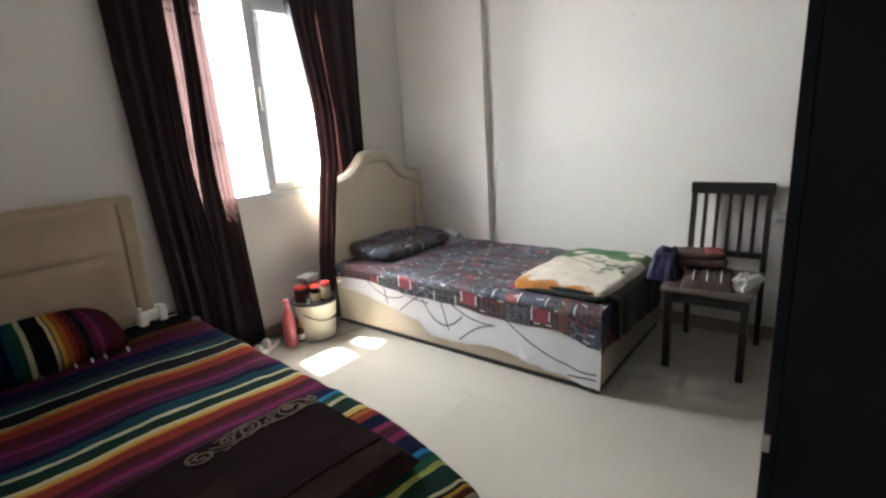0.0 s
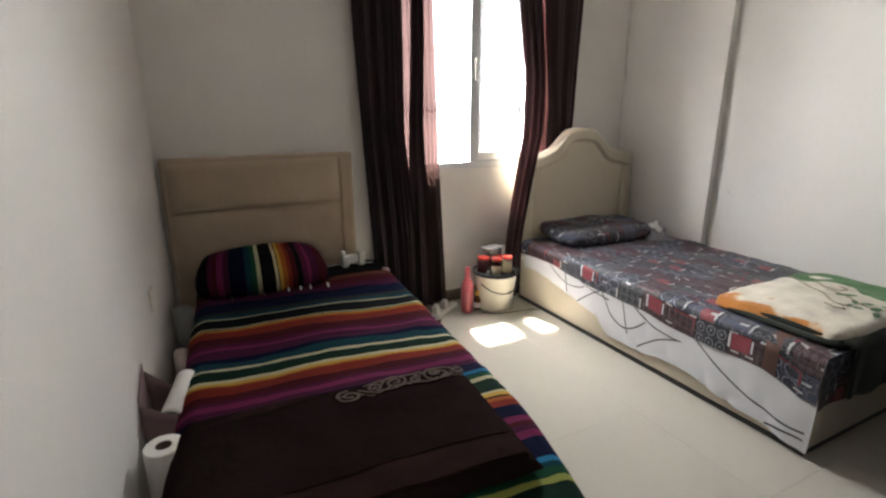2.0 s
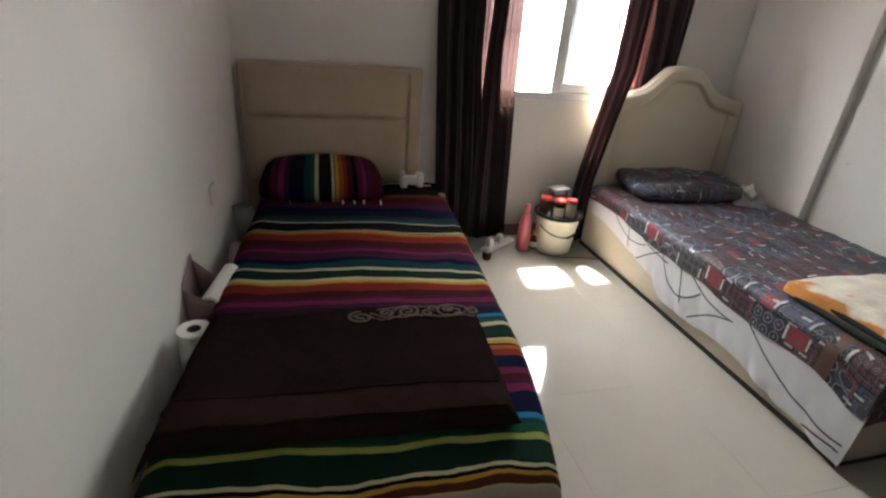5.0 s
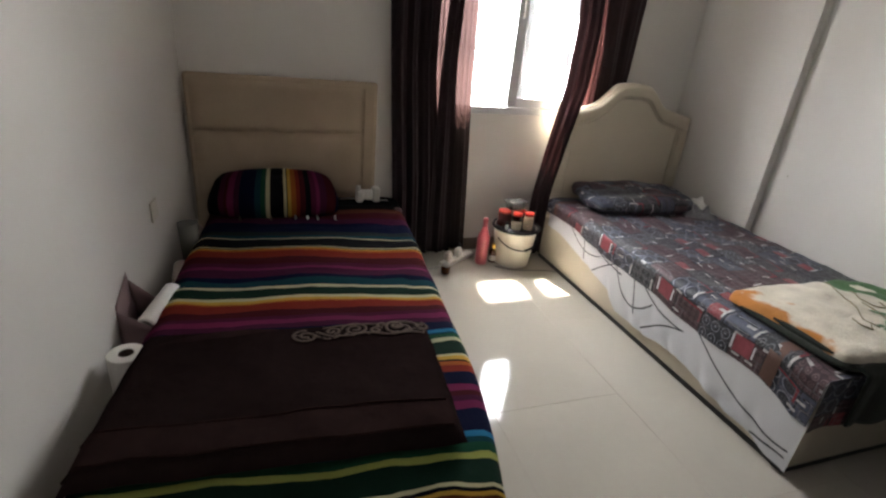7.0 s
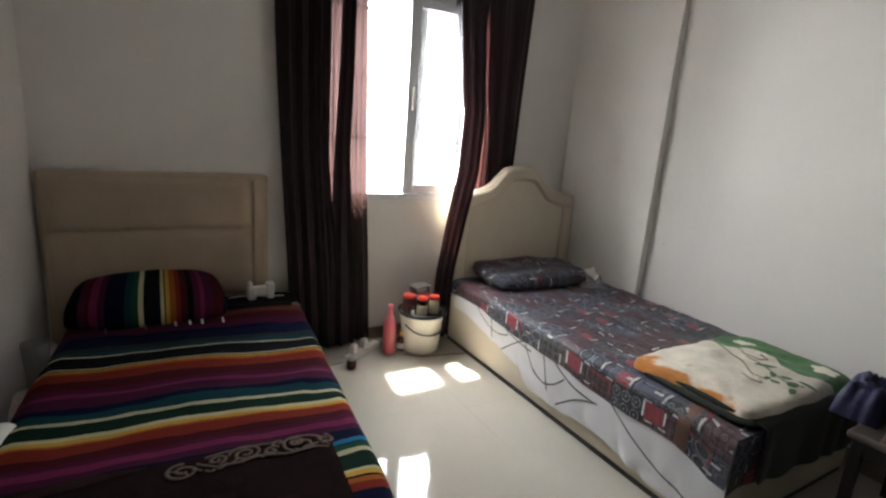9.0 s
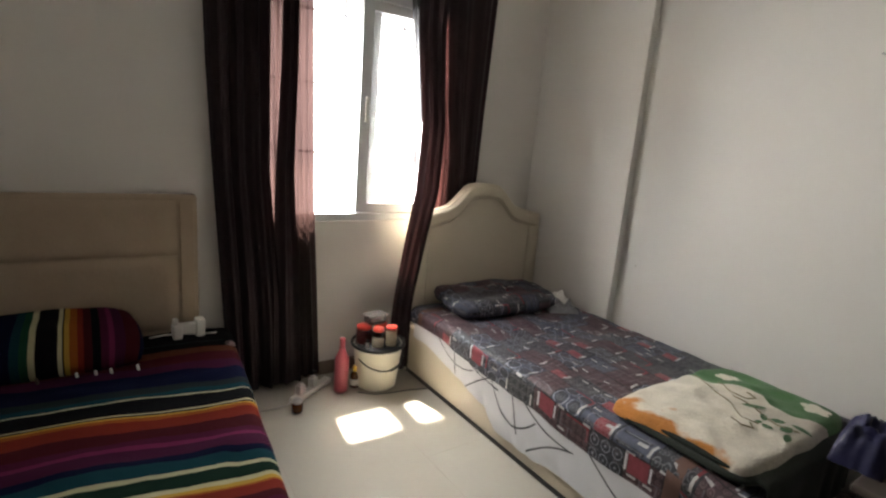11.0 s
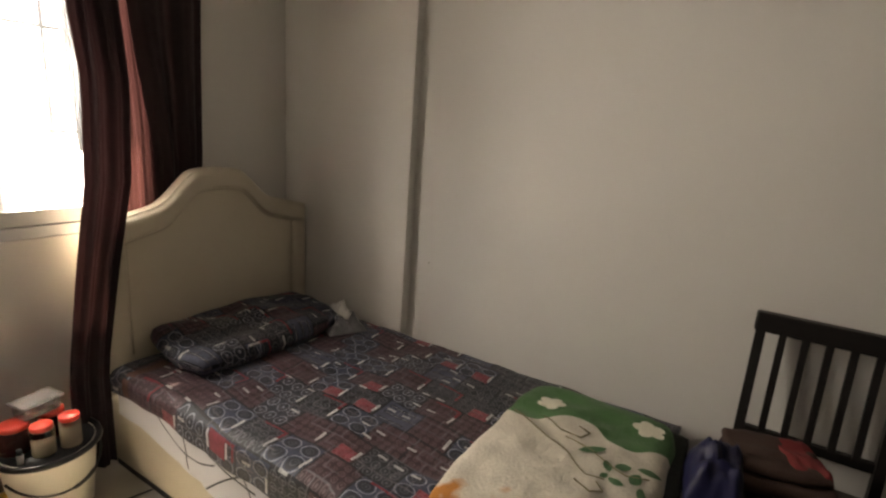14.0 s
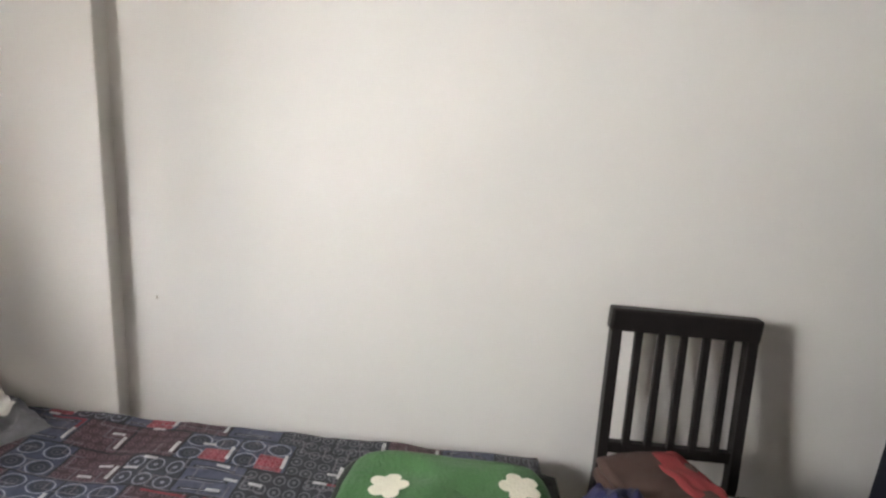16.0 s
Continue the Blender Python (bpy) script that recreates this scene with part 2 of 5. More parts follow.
WEAVE = ("0.00 black 0.165 slate 0.18 black 0.24 rust 0.31 maroon 0.38 purple 0.44 navy 0.55 slate 0.60 teal 0.642 cream 0.656 black 0.745 cream 0.757 black 0.764 yellow 0.777 orange 0.797 red 0.86 maroon "
         "0.92 plum 0.945 magenta 0.975 purple 1.03 navy 1.065 teal 1.115 cream 1.133 pine 1.197 cream 1.209 black 1.215 yellow 1.229 orange 1.248 red 1.30 maroon 1.34 plum 1.36 magenta 1.385 purple 1.42 navy "
         "1.475 blue 1.493 teal 1.507 green 1.527 cream 1.545 pine 1.615 cream 1.635 yellow 1.655 black 1.66 orange 1.685 red 1.712 navy 1.765 magenta 1.79 maroon 1.812 purple 1.832 magenta 1.86 navy "
         "1.943 blue 1.968 teal 1.985 green 2.012 lime 2.04 pine 2.105 cream 2.118 black 2.126 yellow 2.14 rust 2.155 cream 2.17 pale 2.23 rust 2.28 maroon 2.36 purple 2.42 navy 2.5 teal 2.53 cream").split()
STRIPED = material("striped_woven_blanket", (0.1, 0.1, 0.1), 0.92, grain=0.35, grain_scale=320, stain=0.25, stain_scale=7, bump=0.25, bump_scale=260, spec=0.03)
stripe_colours(STRIPED, 1, [(float(a), INK[c]) for a, c in zip(WEAVE[::2], WEAVE[1::2])], 2.6)
PILLOWWEAVE = ("0.00 black 0.07 plum 0.10 maroon 0.115 magenta 0.15 purple 0.18 navy 0.26 teal 0.29 green 0.315 cream 0.335 black 0.405 cream 0.42 black 0.425 yellow 0.445 orange 0.47 red 0.49 maroon "
               "0.52 black 0.55 plum 0.58 magenta 0.60 purple 0.64 maroon 0.70 navy").split()
PILLOWSTRIPE = material("striped_woven_pillow", (0.1, 0.1, 0.1), 0.92, grain=0.35, grain_scale=320, stain=0.25, stain_scale=7, bump=0.25, bump_scale=260, spec=0.03)
stripe_colours(PILLOWSTRIPE, 0, [(float(a), INK[c]) for a, c in zip(PILLOWWEAVE[::2], PILLOWWEAVE[1::2])], 0.75, 0.004)


def patchwork(name):
    """A dark cotton print: staggered blocks of rings, dots, bars and red panels, with short white dashes."""
    m = material(name, (0.1, 0.1, 0.1), 0.6, spec=0.4, sheen=0.06, grain=0.25, grain_scale=240, stain=0.2, stain_scale=6, bump=0.14, bump_scale=70)
    n, l = m.node_tree.nodes, m.node_tree.links
    uv, sep = n.new("ShaderNodeUVMap"), n.new("ShaderNodeSeparateXYZ")
    uv.uv_map = "weave"
    l.new(uv.outputs[0], sep.inputs[0])

    def op(kind, a, b=0.0, c=0.0):
        q = n.new("ShaderNodeMath")
        q.operation = kind
        for i, v in enumerate((a, b, c)):
            if isinstance(v, (int, float)):
                q.inputs[i].default_value = v
            else:
                l.new(v, q.inputs[i])
        return q.outputs[0]

    def mix(fac, a, b):
        q = n.new("ShaderNodeMix")
        q.data_type = "RGBA"
        l.new(fac, q.inputs[0])
        for i, v in ((6, a), (7, b)):
            if isinstance(v, tuple):
                q.inputs[i].default_value = (*v, 1)
            else:
                l.new(v, q.inputs[i])
        return q.outputs[2]

    def both(a, b):
        return op("MULTIPLY", a, b)

    def within(v, lo, hi):
        return both(op("GREATER_THAN", v, lo), op("LESS_THAN", v, hi))

    def blocks(w, h, lag, salt):
        """Local place inside a staggered block, and two random numbers for it."""
        row = op("FLOOR", op("DIVIDE", op("ADD", sep.outputs[0], salt), h))
        along = op("ADD", op("DIVIDE", sep.outputs[1], w), op("MULTIPLY", row, lag))
        cell = op("FLOOR", along)
        x, y = op("FRACT", along), op("FRACT", op("DIVIDE", op("ADD", sep.outputs[0], salt), h))
        at, wn_ = n.new("ShaderNodeCombineXYZ"), n.new("ShaderNodeTexWhiteNoise")
        l.new(row, at.inputs[0]), l.new(cell, at.inputs[1])
        wn_.noise_dimensions = "2D"
        l.new(at.outputs[0], wn_.inputs["Vector"])
        ch = n.new("ShaderNodeSeparateColor")
        l.new(wn_.outputs["Color"], ch.inputs[0])
        return x, y, ch.outputs[0], ch.outputs[1]

    def rings(x, y, nx, ny, r0, r1, core):
        px, py = op("SUBTRACT", op("FRACT", op("MULTIPLY", x, nx)), 0.5), op("SUBTRACT", op("FRACT", op("MULTIPLY", y, ny)), 0.5)
        d = op("SQRT", op("ADD", both(px, px), both(py, py)))
        return within(d, r0, r1), op("LESS_THAN", d, core)

    x, y, pick, other = blocks(0.158, 0.118, 0.38, 0.012)
    base = n.new("ShaderNodeValToRGB")
    base.color_ramp.interpolation = "CONSTANT"
    for i, (at, c) in enumerate(((0.0, (0.042, 0.050, 0.080)), (0.30, (0.044, 0.021, 0.027)), (0.56, (0.020, 0.021, 0.027)), (0.74, (0.058, 0.066, 0.100)), (0.88, (0.028, 0.030, 0.040)))):
        e = base.color_ramp.elements[i] if i < 2 else base.color_ramp.elements.new(at)
        e.position, e.color = at, (*c, 1)
    l.new(pick, base.inputs[0])
    colour = base.outputs[0]
    pale, ash, ink = (0.25, 0.26, 0.305), (0.105, 0.108, 0.125), (0.010, 0.010, 0.013)
    # blocks of large paired rings with darker hearts
    rim_, core = rings(x, y, 2, 2, 0.39, 0.44, 0.33)
    ringed = op("LESS_THAN", pick, 0.30)
    colour = mix(both(op("MULTIPLY", core, 0.75), ringed), colour, ink)
    colour = mix(both(rim_, ringed), colour, pale)
    inner, core = rings(x, y, 2, 2, 0.15, 0.20, 0.06)
    colour = mix(both(op("MULTIPLY", op("MAXIMUM", inner, core), 0.5), ringed), colour, ash)
    # maroon and near-black blocks of small dotted rings
    rim_, core = rings(x, y, 5, 4, 0.27, 0.38, 0.13)
    colour = mix(both(op("MULTIPLY", op("MAXIMUM", rim_, core), 0.42), within(pick, 0.30, 0.56)), colour, (0.22, 0.14, 0.15))
    rim_, core = rings(x, y, 4, 3, 0.32, 0.42, 0.12)
    colour = mix(both(op("MULTIPLY", op("MAXIMUM", rim_, core), 0.6), within(pick, 0.56, 0.74)), colour, (0.15, 0.155, 0.17))
    # grey blocks crossed by a few long bars
    bars = both(within(op("FRACT", op("MULTIPLY", y, 3.0)), 0.34, 0.60), within(x, 0.12, 0.84))
    barred = within(pick, 0.74, 0.88)
    colour = mix(both(bars, barred), colour, ink)
    slim = both(within(op("FRACT", op("MULTIPLY", y, 3.0)), 0.44, 0.50), within(x, 0.16, 0.80))
    colour = mix(both(slim, barred), colour, pale)
    rim_, core = rings(x, y, 3, 2, 0.34, 0.41, 0.10)
    colour = mix(both(op("MULTIPLY", op("MAXIMUM", rim_, core), 0.8), op("GREATER_THAN", pick, 0.88)), colour, pale)
    # a red corner or strip in some blocks
    red = both(op("GREATER_THAN", other, 0.85), both(within(y, 0.06, 0.50), within(x, 0.46, 0.94)))
    colour = mix(red, colour, (0.20, 0.024, 0.034))
    mark, heart = rings(x, y, 8, 7, 0.22, 0.42, 0.10)
    colour = mix(both(op("MULTIPLY", mark, 0.6), red), colour, (0.34, 0.15, 0.16))
    strip = both(within(other, 0.28, 0.56), op("MAXIMUM", both(within(y, 0.90, 0.97), within(x, 0.25, 0.97)), both(within(x, 0.90, 0.97), within(y, 0.45, 0.97))))
    colour = mix(strip, colour, (0.19, 0.022, 0.032))
    # dark joints and a white dash at the end of a block
    joint = op("MAXIMUM", op("LESS_THAN", x, 0.04), op("LESS_THAN", y, 0.05))
    colour = mix(joint, colour, ink)
    dash = both(within(x, 0.90, 0.965), both(within(y, 0.18, 0.60), op("GREATER_THAN", other, 0.35)))
    colour = mix(dash, colour, (0.50, 0.49, 0.48))
    # a second, finer layer of dashes and thin outlines
    x2, y2, pick2, other2 = blocks(0.067, 0.043, 0.61, 0.0)
    edge_ = op("MAXIMUM", within(x2, 0.0, 0.07), within(y2, 0.0, 0.09))
    colour = mix(op("MULTIPLY", both(edge_, op("GREATER_THAN", pick2, 0.45)), 0.55), colour, (0.17, 0.16, 0.175))
    tick = both(both(within(y2, 0.40, 0.62), within(x2, 0.25, 0.80)), op("GREATER_THAN", other2, 0.86))
    colour = mix(tick, colour, (0.42, 0.41, 0.41))
    worn = n.new("ShaderNodeTexNoise")
    worn.inputs["Scale"].default_value = 42.0
    l.new(uv.outputs[0], worn.inputs["Vector"])
    shade = n.new("ShaderNodeMapRange")
    shade.inputs[1].default_value, shade.inputs[2].default_value, shade.inputs[3].default_value, shade.inputs[4].default_value = 0.3, 0.7, 0.72, 1.25
    l.new(worn.outputs["Fac"], shade.inputs[0])
    deep = n.new("ShaderNodeVectorMath")
    deep.operation = "SCALE"
    l.new(colour, deep.inputs[0]), l.new(shade.outputs[0], deep.inputs["Scale"])
    tint_from(m, deep.outputs[0])
    return m


PRINT = patchwork("dark_patchwork_print")
REDPRINT = material("red_print", (0.24, 0.040, 0.056), 0.7, grain=0.5, grain_scale=70, stain=0.8, stain_scale=36)
BROWNPRINT = material("brown_print", (0.12, 0.06, 0.045), 0.7, grain=0.3, grain_scale=90, stain=0.4, stain_scale=20)


def plush_blanket():
    """Cream plush with a wavy green border, orange fringe patches and broad soft shading of the pile."""
    m = material("floral_plush_blanket", (0.62, 0.56, 0.43), 0.95, grain=0.3, grain_scale=130, stain=0.7, stain_scale=11, bump=0.6, bump_scale=90, sheen=0.1)
    n, l = m.node_tree.nodes, m.node_tree.links
    uv, sep = n.new("ShaderNodeUVMap"), n.new("ShaderNodeSeparateXYZ")
    uv.uv_map = "weave"
    l.new(uv.outputs[0], sep.inputs[0])
    wav, edge = n.new("ShaderNodeMath"), n.new("ShaderNodeMath")
    wav.operation = "SINE"
    k = n.new("ShaderNodeMath")
    k.operation, k.inputs[1].default_value, k.inputs[2].default_value = "MULTIPLY_ADD", 20.0, -4.4
    l.new(sep.outputs[1], k.inputs[0]), l.new(k.outputs[0], wav.inputs[0])
    edge.operation, edge.inputs[1].default_value, edge.inputs[2].default_value = "MULTIPLY_ADD", 0.045, 0.555
    l.new(wav.outputs[0], edge.inputs[0])
    gt = n.new("ShaderNodeMath")
    gt.operation = "GREATER_THAN"
    l.new(sep.outputs[0], gt.inputs[0]), l.new(edge.outputs[0], gt.inputs[1])
    nz = n.new("ShaderNodeTexNoise")
    nz.inputs["Scale"].default_value = 9.0
    l.new(uv.outputs[0], nz.inputs["Vector"])
    o = n.new("ShaderNodeMath")
    o.operation, o.inputs[1].default_value, o.inputs[2].default_value = "MULTIPLY_ADD", 0.40, -0.205
    l.new(nz.outputs["Fac"], o.inputs[0])
    lt = n.new("ShaderNodeMapRange")
    d = n.new("ShaderNodeMath")
    d.operation = "SUBTRACT"
    lean = n.new("ShaderNodeMath")
    lean.operation, lean.inputs[1].default_value = "MULTIPLY_ADD", 0.22
    l.new(sep.outputs[1], lean.inputs[0]), l.new(o.outputs[0], lean.inputs[2])
    l.new(lean.outputs[0], d.inputs[0]), l.new(sep.outputs[0], d.inputs[1])
    l.new(d.outputs[0], lt.inputs[0])
    lt.inputs[1].default_value, lt.inputs[2].default_value = -0.02, 0.03
    a, b = n.new("ShaderNodeMix"), n.new("ShaderNodeMix")
    a.data_type = b.data_type = "RGBA"
    a.inputs[6].default_value, a.inputs[7].default_value = (0.58, 0.53, 0.44, 1), (0.44, 0.17, 0.035, 1)
    b.inputs[7].default_value = (0.055, 0.15, 0.05, 1)
    l.new(lt.outputs[0], a.inputs[0]), l.new(a.outputs[2], b.inputs[6]), l.new(gt.outputs[0], b.inputs[0])
    tint_from(m, b.outputs[2])
    return m


PLUSH = plush_blanket()
PLUSHCREAM = material("cream_plush", (0.66, 0.63, 0.50), 0.95, grain=0.2, grain_scale=130, stain=0.2, stain_scale=14, bump=0.4, bump_scale=110, sheen=0.2)
PLUSHGREEN = material("green_plush", (0.045, 0.12, 0.045), 0.95, grain=0.2, grain_scale=130, stain=0.3, stain_scale=14, bump=0.4, bump_scale=110, sheen=0.2)
# Dark green taken near black: shade under the folds is put into the colour.
PLUSHSHADE = material("shaded_green_plush", (0.009, 0.013, 0.008), 0.95, grain=0.2, grain_scale=130, stain=0.3, stain_scale=14, bump=0.4, bump_scale=110, sheen=0.1)
PLUSHOLIVE = material("olive_plush", (0.20, 0.17, 0.10), 0.95, grain=0.2, grain_scale=130, stain=0.3, stain_scale=14, bump=0.3, bump_scale=110)


# ---- building helpers ----
def finish(bm, smooth):
    for f in bm.faces:
        f.smooth = smooth
    return bm


def part(name, bm, mat, parent=None, label="", smooth=False, at=None):
    """Links a bmesh as one mesh object, under parent if given."""
    me = bpy.data.meshes.new(name)
    finish(bm, smooth).to_mesh(me)
    bm.free()
    for one in (mat if isinstance(mat, (list, tuple)) else (mat,)):
        me.materials.append(one)
    ob = new(name, me)
    if parent is not None:
        ob.parent = parent
    if at is not None:
        ob.matrix_basis = at
    if label:
        ob["label"] = label
    return ob


def thing(name, m, label, category, group="", kind=""):
    ob = new(name)
    ob.empty_display_size = 0.1
    ob.matrix_basis = m
    return tagged(ob, label, category, group, kind)


def box(x0, y0, z0, x1, y1, z1, bevel=0.0, segments=2, bm=None):
    bm = bm or bmesh.new()
    made = bmesh.ops.create_cube(bm, size=1, matrix=Matrix.Translation(((x0 + x1) / 2, (y0 + y1) / 2, (z0 + z1) / 2)) @ Matrix.Diagonal((abs(x1 - x0), abs(y1 - y0), abs(z1 - z0), 1)))
    if bevel:
        edges = {e for v in made["verts"] for e in v.link_edges}
        bmesh.ops.bevel(bm, geom=list(edges), offset=bevel, segments=segments, profile=0.5, affect="EDGES")
    return bm


def lathe(profile, steps=28, bm=None, centre=(0, 0)):
    """A solid of revolution from (radius, z) pairs; radius 0 closes it."""
    bm = bm or bmesh.new()
    rings = []
    for r, z in profile:
        if r <= 1e-6:
            rings.append([bm.verts.new((centre[0], centre[1], z))])
        else:
            rings.append([bm.verts.new((centre[0] + r * math.cos(2 * math.pi * k / steps), centre[1] + r * math.sin(2 * math.pi * k / steps), z)) for k in range(steps)])
    for a, b in zip(rings, rings[1:]):
        for k in range(steps):
            j = (k + 1) % steps
            quad = [a[k % len(a)], a[j % len(a)], b[j % len(b)], b[k % len(b)]]
            quad = [v for i, v in enumerate(quad) if v not in quad[:i]]
            if len(quad) > 2:
                bm.faces.new(quad)
    bmesh.ops.recalc_face_normals(bm, faces=bm.faces)
    return bm


def tube(points, radius, sides=8, bm=None, flat=1.0):
    """A round (or flattened) rod along points."""
    bm = bm or bmesh.new()
    pts = [Vector(p) for p in points]
    rings = []
    for i, p in enumerate(pts):
        d = (pts[min(i + 1, len(pts) - 1)] - pts[max(i - 1, 0)]).normalized()
        u = d.cross(Vector((0, 0, 1)))
        u = u.normalized() if u.length > 1e-4 else Vector((1, 0, 0))
        w = u.cross(d)
        rings.append([bm.verts.new(p + radius * (math.cos(2 * math.pi * k / sides) * u + flat * math.sin(2 * math.pi * k / sides) * w)) for k in range(sides)])
    for a, b in zip(rings, rings[1:]):
        for k in range(sides):
            bm.faces.new((a[k], a[(k + 1) % sides], b[(k + 1) % sides], b[k]))
    bm.faces.new(rings[0][::-1]), bm.faces.new(rings[-1])
    bmesh.ops.recalc_face_normals(bm, faces=bm.faces)
    return bm


def sheet(fn, nu, nv, thick=0.0, bm=None):
    """A surface fn(u, v) with u, v in 0..1, optionally with a thickness."""
    bm = bm or bmesh.new()
    grid = [[bm.verts.new(fn(i / nu, j / nv)) for j in range(nv + 1)] for i in range(nu + 1)]
    faces = [bm.faces.new((grid[i][j], grid[i + 1][j], grid[i + 1][j + 1], grid[i][j + 1])) for i in range(nu) for j in range(nv)]
    if thick:
        bmesh.ops.recalc_face_normals(bm, faces=faces)
        bmesh.ops.solidify(bm, geom=faces, thickness=thick)
    return bm


def drape(fn, nu, nv, thick=0.0):
    """As sheet(), but fn gives a place and a (u, v) of the weave in metres."""
    bm = bmesh.new()
    layer = bm.loops.layers.uv.new("weave")
    made = [[fn(i / nu, j / nv) for j in range(nv + 1)] for i in range(nu + 1)]
    grid = [[bm.verts.new(p) for p, _ in row] for row in made]
    faces = []
    for i in range(nu):
        for j in range(nv):
            ids = ((i, j), (i + 1, j), (i + 1, j + 1), (i, j + 1))
            f = bm.faces.new([grid[a][b] for a, b in ids])
            for loop, (a, b) in zip(f.loops, ids):
                loop[layer].uv = made[a][b][1]
            faces.append(f)
    bmesh.ops.recalc_face_normals(bm, faces=faces)
    if thick:
        bmesh.ops.solidify(bm, geom=faces, thickness=thick)
    return bm


def cushion(w, d, h, plump=0.6, wrinkle=0.006, seed=0.0, nu=30, nv=22, power=0.42, square=4.0, taper=0.0):
    """A closed pillow, w by d, lying with its middle at the origin; UV in metres."""
    bm = bmesh.new()
    layer = bm.loops.layers.uv.new("weave")
    for side in (1, -1):
        grid = []
        for i in range(nu + 1):
            row = []
            for j in range(nv + 1):
                u, v = 2 * i / nu - 1, 2 * j / nv - 1
                rim = max(0.0, (1 - abs(u) ** square) * (1 - abs(v) ** square)) ** power
                pinch = (1 - 0.10 * (u * v) ** 2 - 0.03 * (1 - rim)) * (1 - taper * (v + 1) / 2)
                z = side * h / 2 * rim * (plump + (1 - plump) * (1 - u * u) * (1 - v * v)) + wrinkle * wob(u * 2.2, v * 2.2, seed + side) * rim
                row.append((bm.verts.new((u * w / 2 * pinch, v * d / 2 * pinch, z)), (w * i / nu, d * j / nv)))
            grid.append(row)
        for i in range(nu):
            for j in range(nv):
                q = [grid[i][j], grid[i + 1][j], grid[i + 1][j + 1], grid[i][j + 1]]
                f = bm.faces.new([x[0] for x in q])
                for loop, x in zip(f.loops, q):
                    loop[layer].uv = x[1]
    bmesh.ops.remove_doubles(bm, verts=bm.verts, dist=0.0008)
    bmesh.ops.recalc_face_normals(bm, faces=bm.faces)
    return bm


def wob(x, y, z=0.0, s=1.0):
    return noise.noise(Vector((x * s, y * s, z * s)))


# ---- the room ----
XR, COL, COLY, YB, H = 3.25, 3.195, -0.825, -3.45, 2.85
SILL, HEAD, WX0, WX1 = 0.934, 2.20, 1.27, 2.53


def wall_left_x(y):
    return -0.012 + 0.062 * y


floor = part("floor", box(-0.6, YB - 0.15, -0.12, XR + 0.2, 0.25, -0.0009), GROUT)
tagged(floor, "glossy cream ceramic tile floor with thin grey joints", "floor", kind="structure")

wall_win = new("wall_window")
tagged(wall_win, "cream painted wall with the curtained window", "wall", kind="structure")
for a in ((-0.4, 0, 0, WX0, 0.2, H), (WX1, 0, 0, XR + 0.2, 0.2, H), (WX0, 0, 0, WX1, 0.2, SILL), (WX0, 0, HEAD, WX1, 0.2, H)):
    part("wall_section", box(*a), WALL, wall_win)
bm = bmesh.new()
plan = [(wall_left_x(0.0), 0.0), (wall_left_x(YB), YB), (wall_left_x(YB) - 0.2, YB), (wall_left_x(0.0) - 0.2, 0.0)]
low, top = [bm.verts.new((x, y, 0)) for x, y in plan], [bm.verts.new((x, y, H)) for x, y in plan]
bm.faces.new(low), bm.faces.new(top)
for k in range(4):
    bm.faces.new((low[k], low[(k + 1) % 4], top[(k + 1) % 4], top[k]))
bmesh.ops.recalc_face_normals(bm, faces=bm.faces)
tagged(part("wall_left", bm, WALL), "plain cream painted wall beside the striped bed", "wall", kind="structure")
tagged(part("wall_right", box(XR, YB - 0.2, 0, XR + 0.2, 0.0, H), WALL), "plain cream painted wall with small marks and a nail", "wall", kind="structure")
tagged(part("column", box(COL, COLY, 0, XR, 0.0, H, 0.004), WALL), "cream painted shallow pillar standing out of the wall", "pillar", kind="structure")
tagged(part("wall_back", box(-0.6, YB - 0.2, 0, XR, YB, H), WALL), "plain cream painted wall behind the wardrobe", "wall", kind="structure")
tagged(part("ceiling", box(-0.6, YB - 0.2, H, XR + 0.2, 0.2, H + 0.12), CEIL), "plain white painted ceiling", "ceiling", kind="structure")
backdrop = part("backdrop", box(-16, 14, -2.2, 20, 14.1, 9), GLOW)
tagged(backdrop, "blank white daylight haze outside the window", "backdrop", kind="structure")
# Unseen slab, added to end the sun patch on the floor.
tagged(part("unseen_sun_slab", box(WX0 - 0.3, 0.2, HEAD - 0.02, WX1 + 0.3, 0.455, HEAD + 0.06), WALL), "unseen slab over the window outside, added to cut the sun beam", "sunshade", kind="structure")


